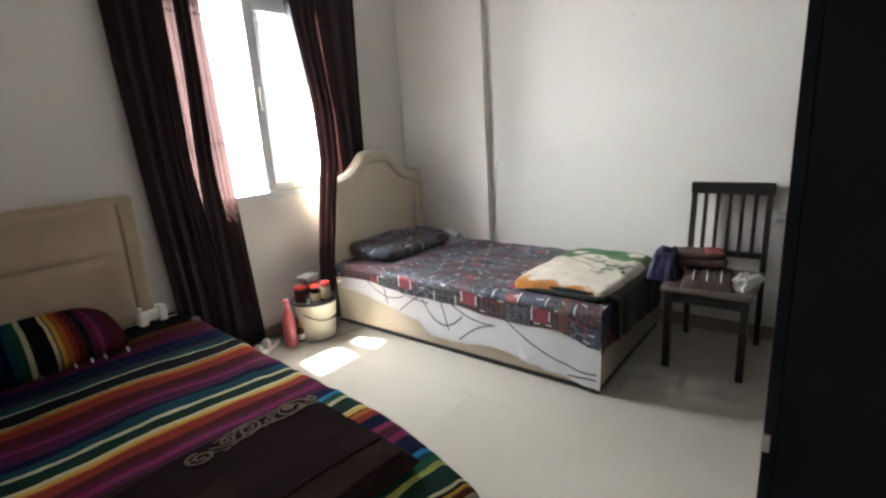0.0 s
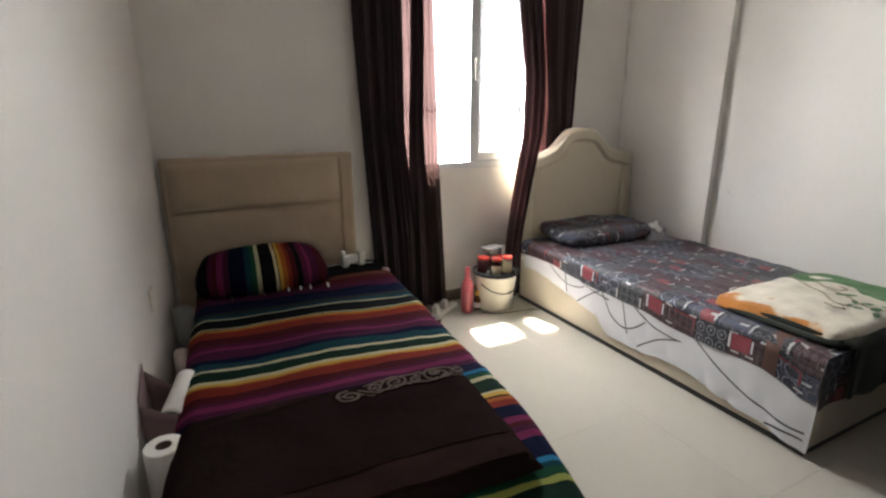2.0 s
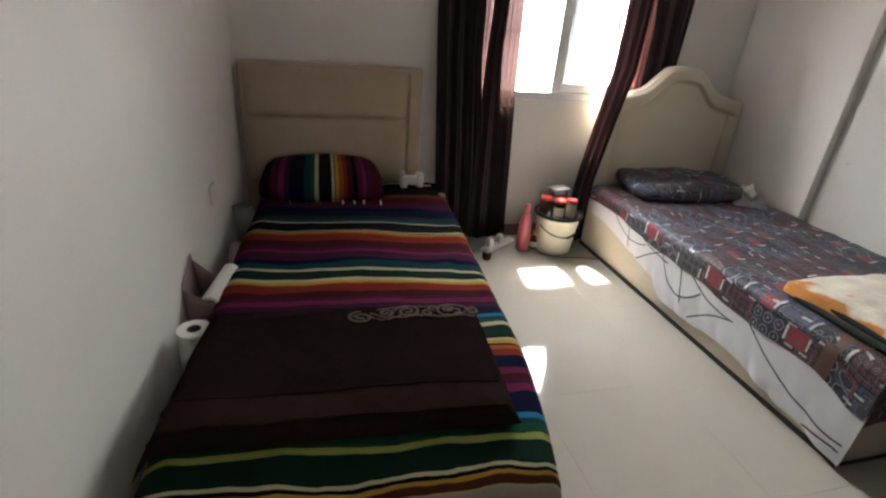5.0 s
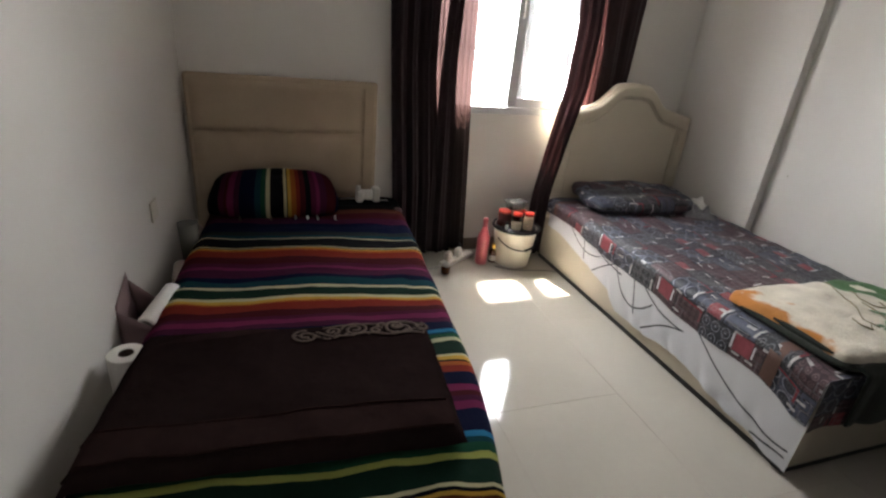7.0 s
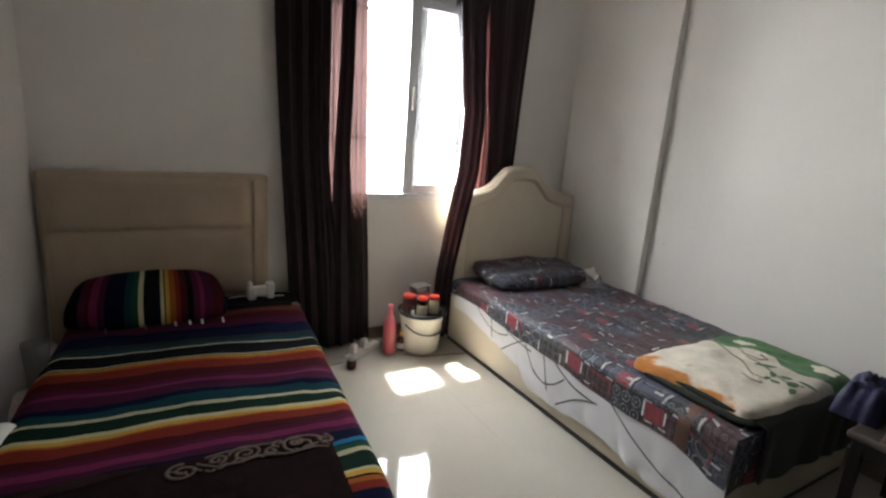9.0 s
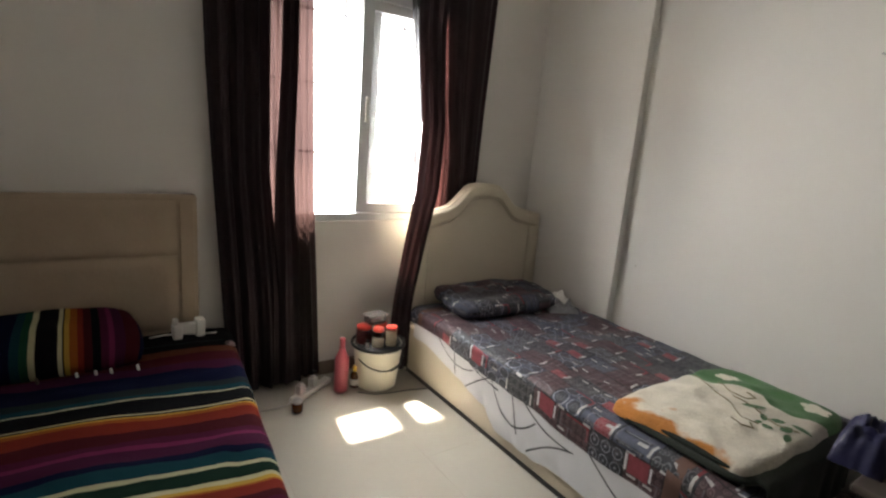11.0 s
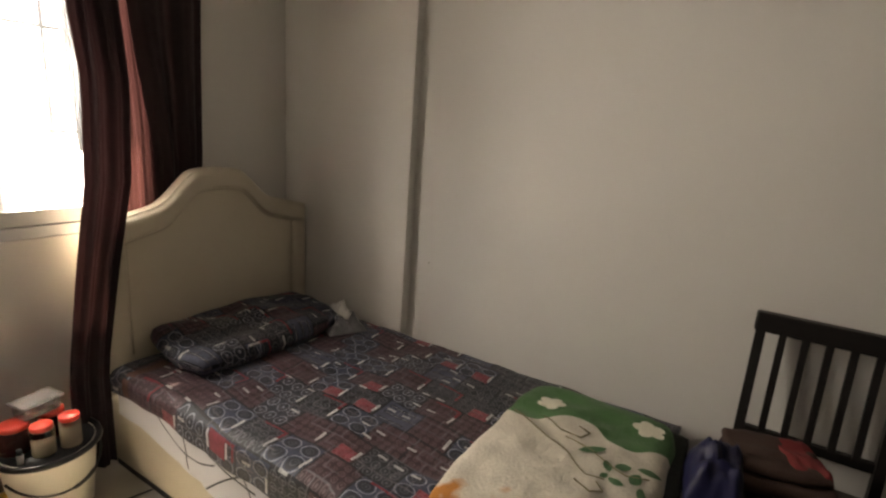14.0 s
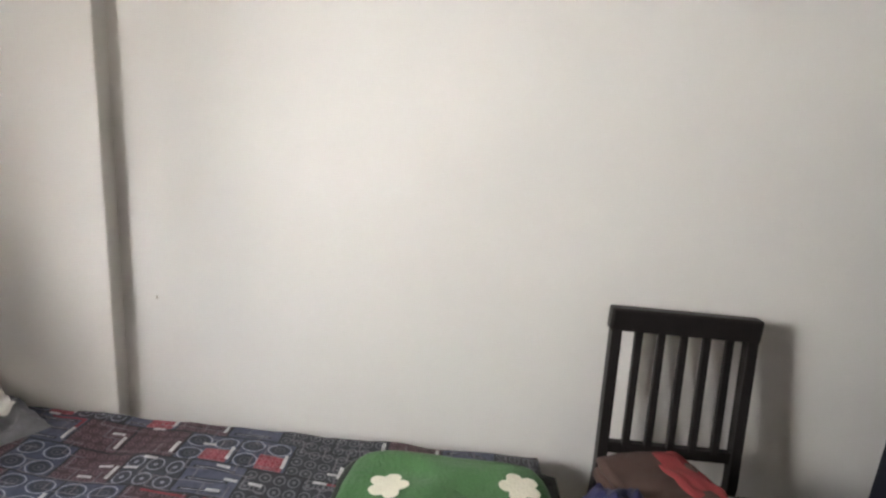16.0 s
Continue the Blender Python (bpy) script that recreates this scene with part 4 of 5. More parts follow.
def build_striped_bed():
    bed = tagged(new("bed"), "single bed with a padded beige velvet headboard", "bed", "beds")
    bed.matrix_basis = BED1
    part("base", box(-0.985, -2.09, 0.04, -0.03, -0.01, 0.215, 0.012), LEATHER, bed, "pale bed base")
    part("ledge", box(-1.075, -2.05, 0.17, -0.986, -0.05, 0.20, 0.006), LEATHER, bed, "narrow ledge along the wall")
    for x, y in ((-1.03, -2.0), (-1.03, -0.15), (-0.08, -2.0), (-0.08, -0.15)):
        part("leg", box(x - 0.025, y - 0.025, 0, x + 0.025, y + 0.025, 0.17 if x < -1 else 0.05), PLINTH, bed)
    part("mattress", box(-0.955, -2.06, 0.215, -0.035, -0.012, TOP1 - 0.035, 0.045, 4), SHEETWHITE, bed, smooth=True)
    # upholstered headboard: upper and lower padded panels inside a border
    hb = new("headboard")
    hb.parent = bed
    hb.matrix_parent_inverse = BED1.inverted()
    tagged(hb, "padded beige velvet headboard with a stitched border")

    def pad_panel(x0, x1, z0, z1, name, depth=0.022):
        def f(u, v):
            k = (max(0, 1 - (2 * u - 1) ** 8) * max(0, 1 - (2 * v - 1) ** 8)) ** 0.45
            x, z = x0 + (x1 - x0) * u, z0 + (z1 - z0) * v
            return Vector((x, -0.075 - depth * k - 0.004 * wob(x * 7, z * 7, 3) * k - 0.002 * wob(x * 22, z * 16, 6) * k, z))
        part(name, sheet(f, 32, 16), VELVET, hb, smooth=True)

    part("board", box(0.006, -0.076, 0.0, 1.008, -0.012, 1.086, 0.018, 3), VELVET, hb, smooth=False)
    pad_panel(0.03, 0.918, 0.800, 1.062, "panel")
    pad_panel(0.03, 0.918, 0.430, 0.796, "panel")
    pad_panel(0.926, 0.992, 0.430, 1.062, "side_border", 0.009)
    part("seam", tube([(0.03, -0.083, 0.798), (0.5, -0.086, 0.799), (0.918, -0.083, 0.798)], 0.0026, 6), VELVET, hb, smooth=True)
    part("seam", tube([(0.922, -0.083, 0.45), (0.922, -0.085, 1.05)], 0.0024, 6), VELVET, hb, smooth=True)

    blanket = tagged(new("striped_blanket"), "colourful striped woven blanket covering the whole bed", "blanket")
    blanket.matrix_basis = BED1

    def over(u, v):
        s, t = 1.36 * u - 0.035, 2.62 * v         # across from the wall side, along from the headboard
        r = 0.05
        x = -0.955 + s
        y = -0.02 - t
        z = TOP1
        drop = 0.0
        if s < 0.03:
            z -= (0.03 - s) ** 2 * 9
        if s > 0.955:                             # hangs down the open side
            k = s - 0.955
            a = min(k / r, math.pi / 2)
            x = 0.0 + r * math.sin(a)
            drop = r * (1 - math.cos(a)) + max(0, k - r * math.pi / 2)
            x += 0.012 * math.sin(t * 13 + 2 * wob(t * 2, 1)) * min(1, drop * 6) * 0.6
        dropf = 0.0
        if t > LEN1 - 0.03:                       # and over the foot
            k = t - (LEN1 - 0.03)
            a = min(k / r, math.pi / 2)
            y = -0.02 - (LEN1 - 0.03) - r * math.sin(a)
            dropf = r * (1 - math.cos(a)) + max(0, k - r * math.pi / 2)
            y -= 0.014 * math.sin(s * 12 + 1.0 + 2 * wob(s * 2, 3)) * min(1, dropf * 6)
        if t > 1.55:
            k = min(1, (t - 1.55) / 0.55) ** 2
            x -= 0.055 * k * (s > 0.6) * min(1, (s - 0.6) / 0.3) if s > 0.6 else 0
            z -= 0.018 * k
        lumps = (0.010 * wob(s * 3.2, t * 3.2, 11) + 0.007 * wob(s * 4, t * 12, 15) + 0.003 * wob(s * 9, t * 26, 5)) * (1 if drop + dropf < 0.02 else 0.3)
        # a raised pucker along the open edge
        lumps += 0.012 * math.exp(-((s - 0.90) / 0.05) ** 2 - ((t - 1.02) / 0.10) ** 2)
        shift = 0.035 / (1 + math.exp(-(s - 0.875) * 90)) * math.exp(-((t - 1.06) / 0.16) ** 2)
        return Vector((x, y, max(0.03, z - drop - dropf + lumps))), (s, t + 0.02 - shift + 0.045 * max(0, 0.5 - abs(t - 0.8)) * (0.48 - s) * 2)

    part("woven_cloth", drape(over, 70, 130, 0.0), STRIPED, blanket, smooth=True)

    pillow = tagged(new("pillow"), "plump pillow in a striped woven cover leaning on the headboard", "pillow", "pillows")
    pillow.matrix_basis = BED1 @ pose(-0.655, -0.235, TOP1 + 0.095, 24, 0, 2)
    part("pillowcase", cushion(0.72, 0.36, 0.20, 0.7, 0.018, 5.0, power=0.42, square=3.0, taper=0.16), PILLOWSTRIPE, pillow, smooth=True)
    for x in (-0.17, -0.02, 0.1, 0.16, 0.21, 0.30):
        part("tassel", tube([(x, -0.182, 0.0), (x + 0.004, -0.195, -0.02), (x + 0.002, -0.2, -0.045)], 0.005, 6), PAPER if x > 0 else SCROLL, pillow, "short woven tassel", smooth=True)


# ---- folded plush rug on the striped bed ----
def build_rug():
    rug = tagged(new("folded_rug"), "folded dark brown plush rug with a scrolled taupe border", "rug")
    rug.matrix_basis = BED1
    x0, x1, y0, y1, zt = -1.0, -0.075, -2.02, -1.462, TOP1 + 0.008

    def surf(x, y):
        u, v = 2 * (x - x0) / (x1 - x0) - 1, 2 * (y - y0) / (y1 - y0) - 1
        rim = max(0.0, (1 - abs(u) ** 12) * (1 - abs(v) ** 12)) ** 0.35
        z = zt + 0.036 * rim + (0.007 * wob(x * 5, y * 5, 21) + 0.004 * wob(x * 12, y * 12, 4)) * rim
        droop = max(0.0, -0.945 - x)
        return z - droop * 1.6

    def top(u, v):
        x, y = x0 + (x1 - x0) * u, y0 + (y1 - y0) * v
        return Vector((x - 0.02 * (1 - u) * (1 - v) + 0.006 * wob(y * 9, u * 2, 1), y + 0.03 * (u - 0.5) * 0.6 + 0.006 * wob(x * 9, v * 2, 5), surf(x, y)))

    part("plush_top", sheet(top, 60, 40), RUG, rug, smooth=True)

    def band(u, v):
        x, y = x0 + 0.03 + (x1 - x0 - 0.05) * u, -1.985 + 0.105 * v
        p = top((x - x0) / (x1 - x0), (y - y0) / (y1 - y0))
        return p + Vector((0, 0, 0.003))

    part("border_band", sheet(band, 40, 6), RUGBAND, rug, "reddish brown border band", smooth=True)
    for yy in (-1.98, -1.885):
        pts = [top(k / 30, (yy - y0) / (y1 - y0)) + Vector((0, 0, 0.004)) for k in range(1, 30)]
        part("border_line", tube(pts, 0.003, 6), RUGBAND, rug, smooth=True)

    def ribbon(pts, r, name):
        pts, r = [(x, y - 0.015) for x, y in pts], r * 0.86
        out = []
        for x, y in pts:
            out.append(top((x - x0) / (x1 - x0), min(0.995, (y - y0) / (y1 - y0))) + Vector((0, 0, 0.004)))
        part(name, tube(out, r, 6, flat=0.28), SCROLL, rug, smooth=True)

    def spiral(cx, cy, r0, turns, start, way):
        pts = []
        for k in range(40):
            t = k / 39
            a = start + way * turns * 2 * math.pi * t
            r = r0 * (1 - 0.86 * t)
            pts.append((cx + r * math.cos(a), cy + 0.8 * r * math.sin(a)))
        return pts

    for cx, cy, r0, turns, st, way in ((-0.480, -1.530, 0.044, 1.7, 1.6, 1), (-0.325, -1.505, 0.046, 1.9, 3.1, -1), (-0.175, -1.512, 0.064, 1.5, 0.2, 1), (-0.190, -1.500, 0.028, 1.2, 2.2, -1),
                                       (-0.105, -1.50, 0.030, 1.2, 1.4, -1), (-0.255, -1.520, 0.024, 1.2, 0.6, 1), (-0.400, -1.508, 0.026, 1.3, 5.0, 1), (-0.235, -1.490, 0.018, 1.0, 4.0, -1)):
        ribbon(spiral(cx, cy, r0, turns, st, way), 0.0062 if cx > -0.5 else 0.0048, "scroll")
    # worn broad leaf of the border towards the wall
    def faded(u, v):
        x = -0.90 + 0.33 * u
        y = -1.545 + 0.045 * u + (0.012 + 0.03 * math.sin(math.pi * u)) * v
        return top((x - x0) / (x1 - x0), min(0.99, (y - y0) / (y1 - y0))) + Vector((0, 0, 0.0035))

    part("scroll", sheet(faded, 20, 4), RUGBAND, rug, smooth=True)
    for k in range(14):
        x = -0.52 + 0.031 * k
        y = -1.535 + 0.03 * wob(k * 1.7, 3.0)
        ribbon([(x + 0.006 * i, y + 0.010 * math.sin(i * 0.7 + k)) for i in range(5)], 0.0048, "scroll_leaf")
    for ctrl in (((-0.45, -1.505), (-0.40, -1.535), (-0.34, -1.540), (-0.29, -1.528), (-0.25, -1.538), (-0.20, -1.548), (-0.14, -1.540), (-0.09, -1.548)), ((-0.43, -1.487), (-0.38, -1.478), (-0.28, -1.478), (-0.23, -1.487))):
        pts = []
        for a, b in zip(ctrl, ctrl[1:]):
            pts += [(a[0] + (b[0] - a[0]) * i / 5, a[1] + (b[1] - a[1]) * i / 5) for i in range(5)]
        ribbon(pts, 0.0055, "scroll")


# ---- chair with its load ----
def build_chair():
    ch = tagged(new("chair"), "dark-stained wooden chair with a slatted back, loaded with cloths", "chair")
    ya, yb = -2.268, -2.672
    back = lambda z: 3.105 + 0.062 * (z - 0.45) / 0.475      # the back leans to the wall
    part("seat", box(2.585, yb - 0.005, 0.435, 3.06, ya + 0.005, 0.462, 0.010, 3), SEAT, ch, "worn wooden seat")
    part("apron", box(2.62, yb + 0.03, 0.375, 3.06, yb + 0.05, 0.436), DARKWOOD, ch)
    part("apron", box(2.62, ya - 0.05, 0.375, 3.06, ya - 0.03, 0.436), DARKWOOD, ch)
    part("apron", box(2.62, yb + 0.05, 0.375, 2.64, ya - 0.05, 0.436), DARKWOOD, ch)
    for y in (ya - 0.045, yb + 0.012):
        bm = bmesh.new()
        quads = [[bm.verts.new((x, yy, z)) for x, yy in ((a, y), (b, y), (b, y + 0.034), (a, y + 0.034))] for z, a, b in ((0.0, 2.622, 2.648), (0.436, 2.612, 2.650))]
        for k in range(4):
            bm.faces.new((quads[0][k], quads[0][(k + 1) % 4], quads[1][(k + 1) % 4], quads[1][k]))
        bm.faces.new(quads[0][::-1]), bm.faces.new(quads[1])
        bmesh.ops.recalc_face_normals(bm, faces=bm.faces)
        part("leg", bm, DARKWOOD, ch)

    def upright(y0, y1, z0, z1, t, name):
        bm = bmesh.new()
        rows = []
        for i in range(7):
            z = z0 + (z1 - z0) * i / 6
            x = back(z) if z > 0.45 else back(0.45) + 0.06 * (0.45 - z)
            rows.append([bm.verts.new(p) for p in ((x, y0, z), (x + t, y0, z), (x + t, y1, z), (x, y1, z))])
        for p, q in zip(rows, rows[1:]):
            for k in range(4):
                bm.faces.new((p[k], p[(k + 1) % 4], q[(k + 1) % 4], q[k]))
        bm.faces.new(rows[0][::-1]), bm.faces.new(rows[-1])
        bmesh.ops.recalc_face_normals(bm, faces=bm.faces)
        part(name, bm, DARKWOOD, ch)

    upright(ya - 0.030, ya - 0.002, 0.0, 0.90, 0.030, "back_leg")
    upright(yb + 0.002, yb + 0.030, 0.0, 0.90, 0.030, "back_leg")
    for k in range(1, 7 - 1):
        y = ya - 0.016 + (yb + 0.016 - ya + 0.016) * k / 6
        upright(y - 0.010, y + 0.010, 0.54, 0.87, 0.014, "back_slat")
    bm = box(back(0.895) - 0.004, yb - 0.004, 0.862, back(0.895) + 0.034, ya + 0.004, 0.928, 0.007)
    part("top_rail", bm, DARKWOOD, ch)
    part("lower_rail", box(back(0.55) + 0.002, yb + 0.03, 0.512, back(0.55) + 0.026, ya - 0.03, 0.545, 0.003), DARKWOOD, ch)

    def heap(w, d, h, seed, rough=0.25, n=22):
        def f(u, v):
            a, b = 2 * u - 1, 2 * v - 1
            k = max(0, 1 - abs(a) ** 3.5) ** 0.5 * max(0, 1 - abs(b) ** 3.5) ** 0.5
            z = h * k * (1 + rough * wob(a * 2.2, b * 2.2, seed) + 0.4 * rough * wob(a * 6, b * 6, seed + 2))
            return Vector((w / 2 * a * (1 + 0.06 * wob(b * 3, 1, seed)), d / 2 * b * (1 + 0.06 * wob(a * 3, 2, seed)), max(0, z))), (w * u, d * v)
        return drape(f, n, n)

    blue = tagged(thing("plastic_bag", pose(2.795, -2.232, 0.4625, 0, 0, 4), "crumpled dark blue plastic bag lying on the chair", "plastic bag"))
    part("bag_handle", tube([(-0.03, 0.0, 0.115), (-0.045, 0.005, 0.145), (0.0, 0.01, 0.156), (0.035, 0.005, 0.142), (0.03, 0.0, 0.11)], 0.009, 8, flat=0.4), BLUEBAG, blue, "twisted handle of the bag", smooth=True)
    part("bag_body", heap(0.23, 0.15, 0.14, 3.0, 0.30), BLUEBAG, blue, smooth=True)
    prt = thing("printed_cloth", pose(2.79, -2.45, 0.463, 0, 0, 8), "dark patterned cloth with pale stripes folded on the chair", "cloth")
    part("fold", heap(0.36, 0.24, 0.05, 9.0, 0.3), DARKPRINT, prt, smooth=True)
    for k in range(6):
        a = -0.75 + 0.26 * k
        pts = []
        for i in range(12):
            q = -0.8 + 1.6 * i / 11
            kk = max(0, 1 - abs(q) ** 3.5) ** 0.5 * max(0, 1 - abs(a) ** 3.5) ** 0.5
            z = 0.05 * kk * (1 + 0.3 * wob(q * 2.2, a * 2.2, 9.0) + 0.12 * wob(q * 6, a * 6, 11.0))
            pts.append((0.18 * q * (1 + 0.06 * wob(a * 3, 1, 9.0)), 0.12 * a, z + 0.001))
        part("stripe", tube(pts, 0.0035, 6, flat=0.5), PAPER if k % 2 else BLACKLINE, prt, "printed stripe", smooth=True)
    br = thing("brown_cloth", pose(2.920, -2.378, 0.500, 0, 4, 10), "folded brown cloth with a red stripe on the chair", "cloth")
    part("fold", cushion(0.27, 0.29, 0.055, 0.9, 0.010, 3.0, square=7.0, power=0.3), BROWNCLOTH, br, smooth=True, at=pose(0, 0, 0.028))
    part("fold", cushion(0.25, 0.26, 0.035, 0.9, 0.010, 6.0, square=7.0, power=0.3), BROWNCLOTH, br, smooth=True, at=pose(0.012, 0.005, 0.066, 0, 0, 5))
    part("red_stripe", cushion(0.22, 0.105, 0.037, 0.9, 0.008, 8.0, square=7.0, power=0.3), REDCLOTH, br, "red stripe of cloth", smooth=True, at=pose(0.022, -0.066, 0.0685, 0, 0, 5))
    clear = thing("plastic_wrapper", pose(2.80, -2.615, 0.463, 0, 0, -12), "crumpled clear plastic wrapper on the chair seat", "wrapper")
    part("film", heap(0.28, 0.10, 0.035, 19.0, 0.8), PAPER, clear, smooth=True)
    part("dark_print", heap(0.10, 0.05, 0.04, 20.0, 0.5, 12), GREYPRINT, clear, smooth=True, at=pose(0.03, 0.01, 0))


def build_wardrobe():
    wd = tagged(new("wardrobe"), "tall black-blue laminate wardrobe against the wall", "wardrobe")
    x0, x1, y0, y1 = 0.925, 2.945, YB + 0.005, -2.872
    part("carcass", box(x0, y0, 0.06, x1, y1 - 0.020, 2.12, 0.002), WARDROBE, wd)
    part("plinth", box(x0 + 0.02, y0 + 0.02, 0, x1 - 0.02, y1 - 0.05, 0.06), PLINTH, wd)
    n_ = 4
    for k in range(n_):
        a, b = x0 + (x1 - x0) * k / n_, x0 + (x1 - x0) * (k + 1) / n_
        d = part("door", box(a + 0.002, y1 - 0.019, 0.075, b - 0.002, y1, 2.115, 0.002), WARDROBE, wd)
        hx = b - 0.05 if k % 2 == 0 else a + 0.05
        part("handle", tube([(hx, y1 - 0.002, 0.98), (hx, y1 + 0.022, 0.99), (hx, y1 + 0.022, 1.11), (hx, y1 - 0.002, 1.12)], 0.005, 8), METAL, d, "slim metal handle", smooth=True)
    part("hinge_knob", lathe([(0, 0), (0.008, 0), (0.010, 0.012), (0, 0.014)], 12), METAL, wd, at=pose(x0 + 0.01, y1, 1.16, -90, 0, 0))
    part("edge_chip", box(x0 - 0.001, y1 - 0.012, 0.74, x0 + 0.006, y1 + 0.002, 0.775, 0.002), GREYCABLE, wd, "pale chip on the edge")


# ---- things on the floor under the window ----
def build_bucket():
    c = (1.925, -0.235)
    b = thing("bucket", pose(*c, 0), "cream plastic bucket with a black lid and a thin wire handle", "bucket")
    part("body", lathe([(0, 0.002), (0.108, 0.0), (0.116, 0.006), (0.118, 0.03), (0.140, 0.235), (0.144, 0.240), (0.144, 0.262), (0.136, 0.262), (0.134, 0.24), (0, 0.24)], 48), BUCKET, b, smooth=True)
    part("lid", lathe([(0, 0.258), (0.135, 0.258), (0.140, 0.264), (0.150, 0.272), (0.158, 0.268), (0.160, 0.256), (0.152, 0.248), (0.146, 0.250), (0.1455, 0.262), (0, 0.2565)], 48), BLACKLID, b, "glossy black lid", smooth=True)
    pts = []
    for k in range(25):
        t = math.pi * k / 24
        x, dip = 0.150 * math.cos(t), math.sin(t)
        pts.append((x * math.cos(0.32) + 0.150 * dip * math.sin(0.32) * 0.98, -0.152 * dip * math.cos(0.32) + x * math.sin(0.32), 0.235 - 0.085 * dip - 0.035 * math.cos(t) * -1))
    part("handle", tube(pts, 0.0042, 8), BLACKLINE, b, "thin black wire handle", smooth=True)
    part("grip", tube(pts[10:15], 0.007, 8), BLACKLINE, b, smooth=True)

    def jar(x, y, r, h, fill, fill_mat, label, z0=0.2585, cap=REDLID):
        j = thing("jar", pose(c[0] + x, c[1] + y, z0), label, "jar", "jars on the bucket")
        part("contents", lathe([(0, 0.004), (r - 0.004, 0.004), (r - 0.003, 0.008), (r - 0.003, h * fill), (0, h * fill)], 24), fill_mat, j, smooth=True)
        g = part("glass", lathe([(0, 0.001), (r - 0.003, 0.0), (r, 0.006), (r, h * 0.78), (r * 0.86, h * 0.88), (r * 0.86, h * 0.9)], 24), CLEAR, j, smooth=True)
        g.visible_shadow = False
        part("lid", lathe([(0, h * 0.84), (r * 0.94, h * 0.84), (r * 0.96, h * 0.86), (r * 0.96, h * 0.985), (r * 0.9, h), (0, h)], 28), cap, j, "red screw lid", smooth=True)
        return j

    jar(-0.030, -0.055, 0.034, 0.112, 0.42, SALT, "small glass jar with a red lid and pale grain")
    jar(0.046, -0.068, 0.032, 0.118, 0.66, SALT, "small glass jar with a red lid, nearly full")
    jar(-0.078, 0.030, 0.046, 0.105, 0.80, SPICE, "glass jar of dark red spice with a red lid")
    jar(0.035, 0.048, 0.042, 0.100, 0.70, SPICE, "glass jar of dark spice with a red lid")
    tub = thing("food_tub", pose(c[0] - 0.005, c[1] + 0.042, 0.2585 + 0.105, 0, 0, 8), "small cloudy plastic tub set on top of the jars", "food tub")
    tub.matrix_basis = pose(c[0] - 0.004, c[1] + 0.042, 0.3645, 0, 0, 10)
    part("body", box(-0.058, -0.038, 0, 0.058, 0.038, 0.048, 0.010, 3), CLOUDY, tub, smooth=True)
    part("rim", box(-0.066, -0.046, 0.048, 0.066, 0.046, 0.056, 0.003), CLOUDY, tub)
    part("lid_panel", box(-0.050, -0.032, 0.0562, 0.050, 0.032, 0.0585, 0.001), CLOUDY, tub)
    pen = thing("marker", pose(c[0] - 0.098, c[1] - 0.060, 0.262, 0, 0, 0), "small white and black tube standing on the bucket lid", "tube")
    part("barrel", lathe([(0, 0.0), (0.009, 0), (0.010, 0.03), (0, 0.032)], 14), WHITEPL, pen, smooth=True)
    part("cap", lathe([(0, 0.032), (0.0085, 0.032), (0.008, 0.05), (0, 0.051)], 14), BLACKLINE, pen, smooth=True)

    pk = thing("bottle", pose(1.705, -0.232, 0) @ Matrix.Diagonal((0.87, 0.87, 1.0, 1.0)), "tall dusty-pink plastic bottle on the floor", "bottle")
    part("body", lathe([(0, 0.003), (0.040, 0.0), (0.046, 0.006), (0.047, 0.03), (0.047, 0.175), (0.044, 0.20), (0.032, 0.225), (0.022, 0.245), (0.0195, 0.26), (0, 0.26)], 32), PINK, pk, smooth=True)
    part("neck", lathe([(0, 0.255), (0.0195, 0.255), (0.0185, 0.29), (0.0205, 0.295), (0.0205, 0.314), (0.017, 0.318), (0, 0.316)], 28), PINK, pk, smooth=True)
    sm = thing("bottle", pose(1.792, -0.222, 0), "small brown syrup bottle with a yellow cap", "bottle")
    part("body", lathe([(0, 0.002), (0.022, 0.0), (0.025, 0.004), (0.025, 0.07), (0.020, 0.085), (0.011, 0.094), (0.011, 0.104), (0, 0.104)], 24), BROWNGLASS, sm, smooth=True)
    part("label", lathe([(0.0256, 0.016), (0.0256, 0.052)], 24), PAPER, sm, "faded paper label", smooth=True)
    part("cap", lathe([(0, 0.100), (0.0135, 0.100), (0.0145, 0.104), (0.0145, 0.126), (0.012, 0.130), (0, 0.130)], 20), YELLOW, sm, "yellow screw cap", smooth=True)

    # extension lead and its plugs
    ex = thing("extension_lead", pose(1.548, -0.185, 0, 0, 0, 32), "white extension lead with two plugs and a trailing cable", "extension lead")
    part("strip", box(-0.150, -0.024, 0.0, 0.155, 0.024, 0.030, 0.006), WHITEPL, ex)
    for x in (-0.09, 0.015):
        p = part("plug", box(x - 0.022, -0.020, 0.032, x + 0.022, 0.020, 0.085, 0.007, 3), WHITEPL, ex, "white plug")
        part("pin_guard", box(x - 0.014, -0.013, 0.085, x + 0.014, 0.013, 0.094, 0.003), WHITEPL, p)
    cable = [(-0.150, 0.0, 0.014), (-0.19, 0.008, 0.008), (-0.24, 0.035, 0.006), (-0.31, 0.085, 0.006), (-0.38, 0.150, 0.006), (-0.43, 0.185, 0.006)]
    part("cable", tube(cable, 0.0042, 8), GREYCABLE, ex, smooth=True)
